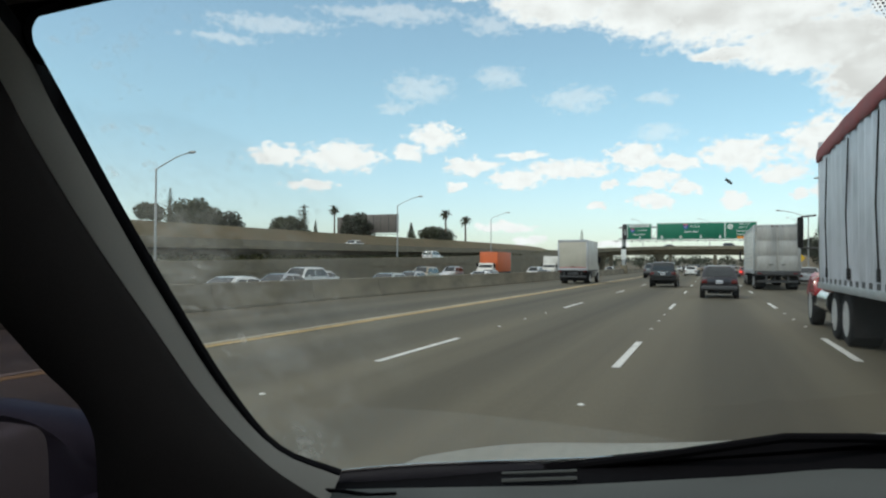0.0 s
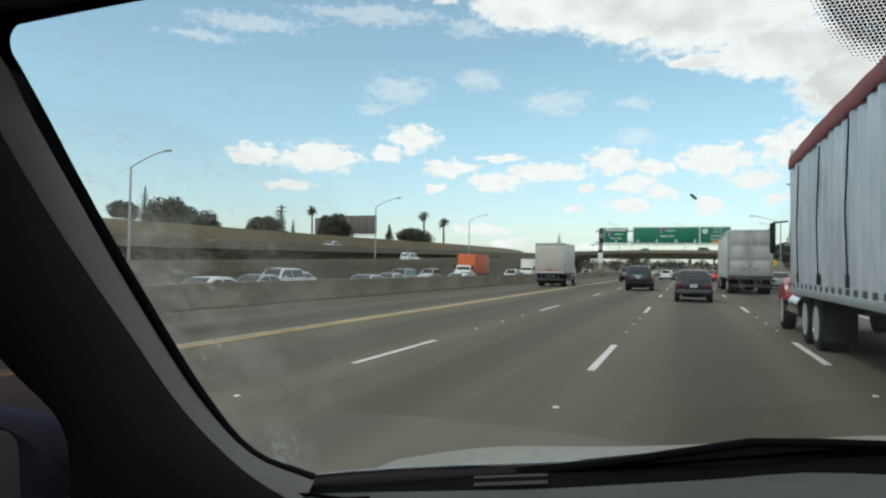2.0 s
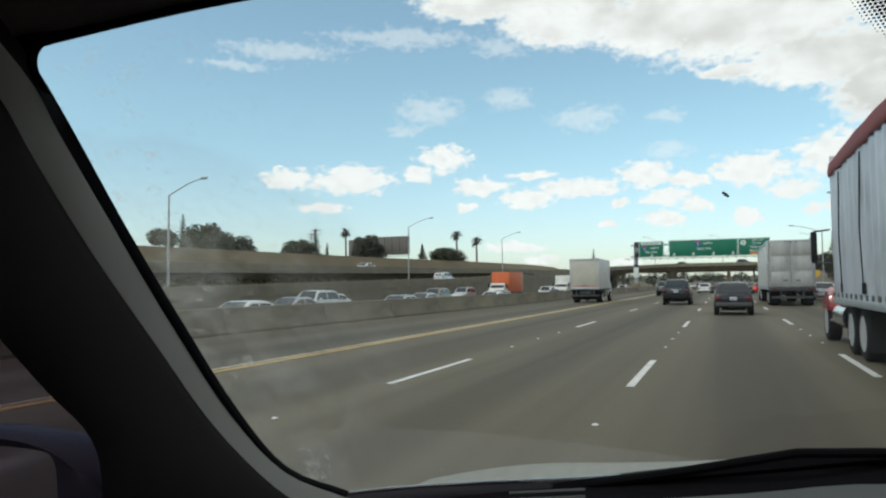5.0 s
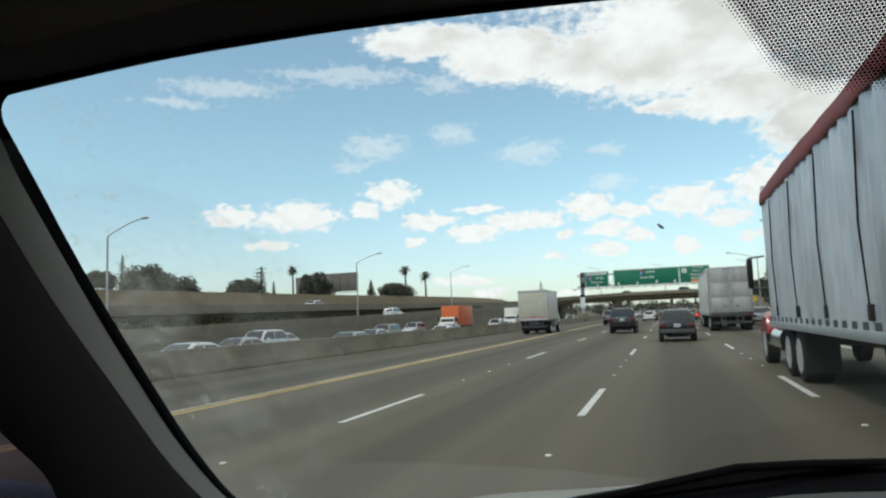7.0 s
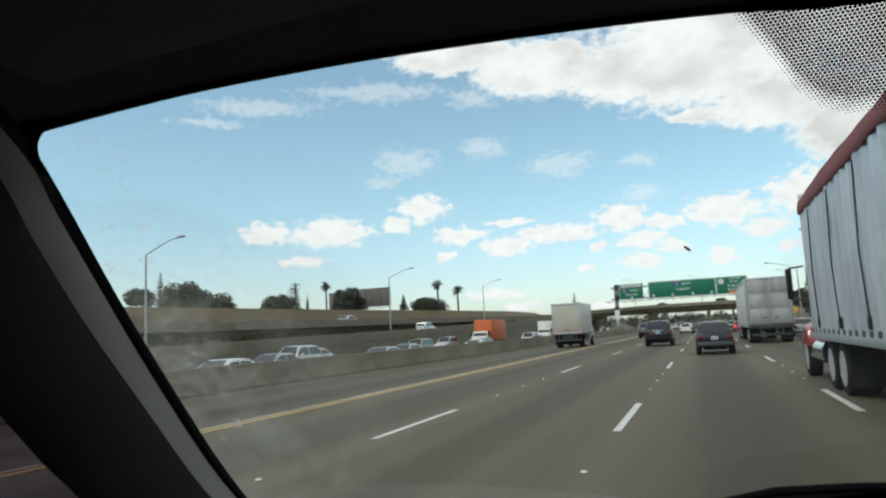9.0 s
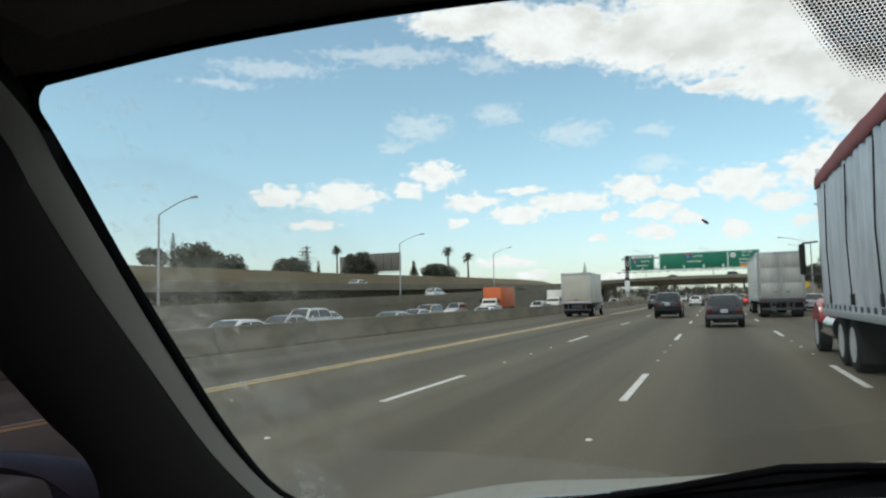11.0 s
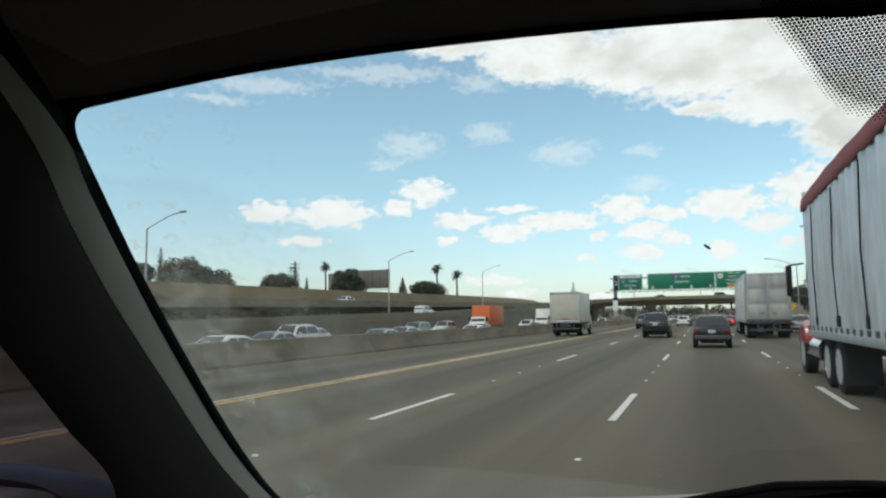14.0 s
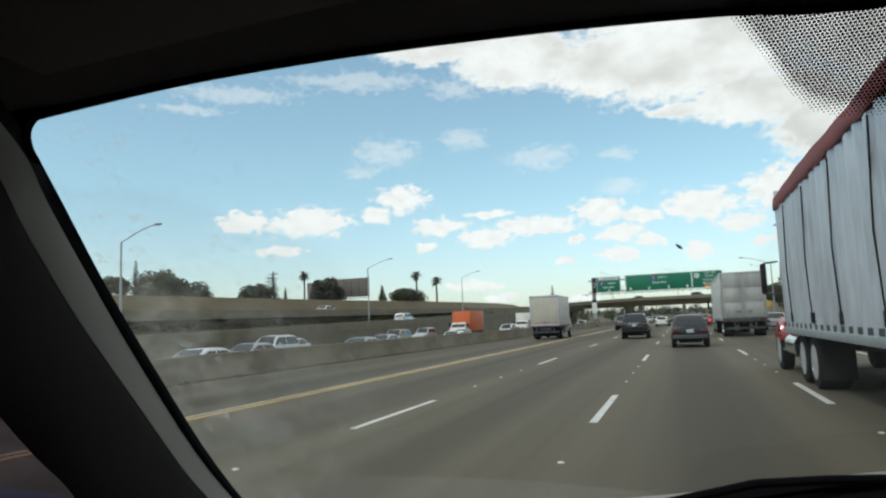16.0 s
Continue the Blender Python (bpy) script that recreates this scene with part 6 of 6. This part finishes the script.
# windshield pane between the top edge and the base
top2, low2 = curve(TOP, 3), curve(LOW, 4)
bm = bmesh.new()
n, mrows = 24, 10
vs = {}
for i in range(n + 1):
    a = Vector(top2[round(i * (len(top2) - 1) / n)]) + Vector((-0.10 * (1 - i / n) ** 4, 0.006, 0.004))
    b = Vector(low2[round(i * (len(low2) - 1) / n)]) + Vector((0, 0.004, 0.002))
    for j in range(mrows + 1):
        k = j / mrows
        vs[i, j] = bm.verts.new(a.lerp(b, k) + Vector((-0.06 * math.sin(math.pi * k) * (1 - i / n) ** 3, (0.02 + 0.13 * (1 - i / n) ** 2) * math.sin(math.pi * k), 0.02 * math.sin(math.pi * k))))
for i in range(n):
    for j in range(mrows):
        bm.faces.new((vs[i, j], vs[i + 1, j], vs[i + 1, j + 1], vs[i, j + 1]))
pane = part("windshield", bm, WINDSHIELD, own, "thin clear windshield with dusty edge", smooth=60)
pane.visible_shadow = False


def on_pane(x, z):
    """Point on the windshield's inner side at that x and height above the eye."""
    y = 0.43 + 0.14 * min(1, max(0, (x + 0.6) / 0.6)) + (0.26 - z) * 0.98
    return Vector((x, y, z + Z))


bm = bmesh.new()
c = Vector((0.015, 0.695, Z + 0.089))
for s, dx, dz in ((0.0017, 0, 0), (0.0014, -0.0020, 0.0018), (0.0013, 0.0018, -0.0016)):
    bmesh.ops.create_uvsphere(bm, u_segments=8, v_segments=6, radius=s, matrix=Matrix.Translation(c + Vector((dx, 0, dz))))
for v in bm.verts:
    v.co.y = c.y + (v.co.y - c.y) * 0.3
part("insect_mark", bm, SPOT, own, "dried insect mark on the glass")
# printed dots round the mirror mount
bm = bmesh.new()
step = 0.0034
for i in range(95):
    for j in range(48):
        x = 0.058 + (i + 0.5 * (j % 2)) * step
        z = 0.278 - j * step * 0.62
        low = np.interp(x, (0.066, 0.0865, 0.1, 0.1185, 0.137, 0.158, 0.19, 0.36), (0.270, 0.248, 0.234, 0.210, 0.1960, 0.1885, 0.187, 0.185))
        if x < 0.066 or z < low:
            continue
        depth = min(1.0, (z - low) / 0.013)
        r = step * (0.16 + 0.32 * depth)
        p = on_pane(x, z)
        q = [p + Vector((0.95 * r * math.cos(a), -0.66 * r * math.sin(a), 0.67 * r * math.sin(a))) for a in (math.pi / 4 * k for k in range(8))]
        bm.faces.new([bm.verts.new(v) for v in q])
part("dot_print", bm, SEAL, own, "black dotted print round the mirror mount", smooth=0)

# hood
bm = bmesh.new()
nx, ny = 28, 16
for i in range(nx + 1):
    for j in range(ny + 1):
        x = -0.84 + 2.14 * i / nx
        y = 1.10 + 1.28 * j / ny
        z = -0.3211 - 0.07 * (y - 1.1) + 0.145 * (min(x, 0.5) - 0.39) - 0.013 * (x - 0.30) ** 2 - max(0, y - 1.95) ** 2 * 0.9 + 0.0317 * math.exp(-((abs(x - 0.3) - 0.877) / 0.326) ** 2)
        vs[i, j, 0] = bm.verts.new((x, y, z + Z))
for i in range(nx):
    for j in range(ny):
        bm.faces.new((vs[i, j, 0], vs[i + 1, j, 0], vs[i + 1, j + 1, 0], vs[i, j + 1, 0]))
bm.normal_update()
bmesh.ops.solidify(bm, geom=bm.faces[:], thickness=0.02)
part("hood", bm, SILVER, own, "silver painted hood", smooth=60)
# body round the cabin: doors, glass, floor and rear
for s, x in ((-1, -0.66), (1, 1.12)):
    part("door_panel", boxes((x - 0.05, x + 0.05, -1.5, 0.62, 0.35, Z - 0.27), bevel=0.02), HEADLINER, own)
    part("roof_rail", boxes((x - 0.05 - s * 0.02, x + 0.05 - s * 0.02, -1.5, 0.18, Z + 0.19, Z + 0.40), bevel=0.02), HEADLINER, own)
    part("rear_pillar", boxes((x - 0.05, x + 0.05, -1.5, -0.55, Z - 0.30, Z + 0.30), bevel=0.02), HEADLINER, own)
    front = [(d[1] + 0.09, d[2] + 0.02) for d in DOOR[:7]]
    bm = bmesh.new()
    loft(bm, [[(x - s * 0.02 + k, a, b) for a, b in [(-0.6, Z - 0.50), (-0.6, Z + 0.21)] + front + [(0.66, Z - 0.50)]] for k in (-0.003, 0.003)])
    g = part("side_window", bm, SIDEGLASS, own, smooth=0)
    g.visible_shadow = False
    part("corner_trim", boxes((x - 0.03, x + 0.03, 0.585, 0.80, Z - 0.9, Z - 0.34), bevel=0.01), HEADLINER, own)
    a, b = sorted((x - s * 0.02, x + s * 0.17))
    part("front_fender", boxes((a, b, 0.62, 2.3, 0.3, Z - 0.66), bevel=0.03), SILVER, own)
part("right_pillar", tubes(at((1.0, 0.40, 0.22), (1.14, 0.68, 0.05), (1.2, 0.98, -0.34)), r=0.05), TRIMGREY, own)
part("cabin_floor", boxes((-0.7, 1.16, -1.5, 1.1, 0.28, 0.36)), HEADLINER, own)
part("rear_wall", boxes((-0.7, 1.16, -1.56, -1.5, 0.3, Z + 0.42)), HEADLINER, own)
part("front_bulkhead", boxes((-0.7, 1.16, 1.06, 1.1, 0.3, Z - 0.40)), HEADLINER, own)
for s in (-1, 1):
    for y in (1.55, -1.2):
        add_wheel(own, s, y, 0.33, 0.22, 0.70) if s < 0 else add_wheel(own, s, y, 0.33, 0.22, 1.16)
bm = bmesh.new()
loft(bm, [[(x * 1.03, y + 0.01, z + 0.016), (x * 1.03, y - 0.1, z + 0.085), (x * 1.02, -0.1, Z + 0.435), (x, -1.58, Z + 0.415), (x, -1.58, Z + 0.40), (x, -0.1, Z + 0.42), (x, y - 0.1, z + 0.071), (x, y, z + 0.0125)] for x, y, z in TOPC])
part("roof_panel", bm, SILVER, own, "silver painted roof", smooth=50)
for s, x in ((-1, -0.72), (1, 1.18)):
    part("door_skin", boxes((x - 0.012, x + 0.012, -1.55, 0.60, 0.32, Z - 0.28), bevel=0.01), SILVER, own, "silver painted door")
    part("rear_quarter", boxes((x - 0.012, x + 0.012, -1.55, -0.6, Z - 0.275, Z + 0.36), bevel=0.01), SILVER, own)
part("tailgate", boxes((-0.72, 1.18, -1.62, -1.565, 0.35, Z + 0.40), bevel=0.02), SILVER, own)
part("front_bumper", boxes((-0.72, 1.30, 2.22, 2.42, 0.35, Z - 0.62), bevel=0.08), SILVER, own)
# side mirror: shell with a lip round the recessed glass
LIP = ((-1.29, -0.34), (-1.27, -0.25), (-1.18, -0.215), (-1.07, -0.219), (-0.99, -0.232), (-0.93, -0.257), (-0.885, -0.292), (-0.866, -0.335), (-0.866, -0.40), (-0.89, -0.44), (-1.20, -0.44), (-1.27, -0.41))
INSET = ((-1.265, -0.34), (-1.25, -0.268), (-1.17, -0.240), (-1.07, -0.238), (-1.00, -0.242), (-0.982, -0.250), (-0.972, -0.27), (-0.967, -0.32), (-0.965, -0.39), (-0.98, -0.42), (-1.18, -0.42), (-1.245, -0.40))


def mirror_ring(pts, y, k=1.0, turn=0.12):
    return [Vector((-1.07 + (a + 1.07) * k, y + turn * (a + 1.07), Z - 0.33 + (b + 0.33) * k)) for a, b in pts]


bm = bmesh.new()
lip, inset = curve([(a, b, 0) for a, b in LIP + LIP[:1]], 3)[:-1], curve([(a, b, 0) for a, b in INSET + INSET[:1]], 3)[:-1]
lip, inset = [(v.x, v.y) for v in lip], [(v.x, v.y) for v in inset]
blend = [((a * 0.75 + c * 0.25), (b * 0.75 + d * 0.25)) for (a, b), (c, d) in zip(lip, inset)]
loft(bm, [mirror_ring(inset, 0.80), mirror_ring(inset, 0.785), mirror_ring(blend, 0.776), mirror_ring(lip, 0.786), mirror_ring(lip, 0.82, 1.0), mirror_ring(lip, 0.87, 0.96), mirror_ring(lip, 0.91, 0.84), mirror_ring(lip, 0.935, 0.55)])
mir = part("side_mirror", bm, MIRRORBODY, own, "dark blue mirror housing", smooth=50)
bm = bmesh.new()
loft(bm, [mirror_ring(inset, 0.798, 0.995, 0.16), mirror_ring(inset, 0.794, 0.995, 0.16)])
part("mirror_glass", bm, MIRRORGLASS, mir, "mirror glass", smooth=0)
part("mirror_foot", boxes((-0.90, -0.66, 0.76, 0.84, Z - 0.42, Z - 0.33), bevel=0.03), MIRRORBODY, mir)
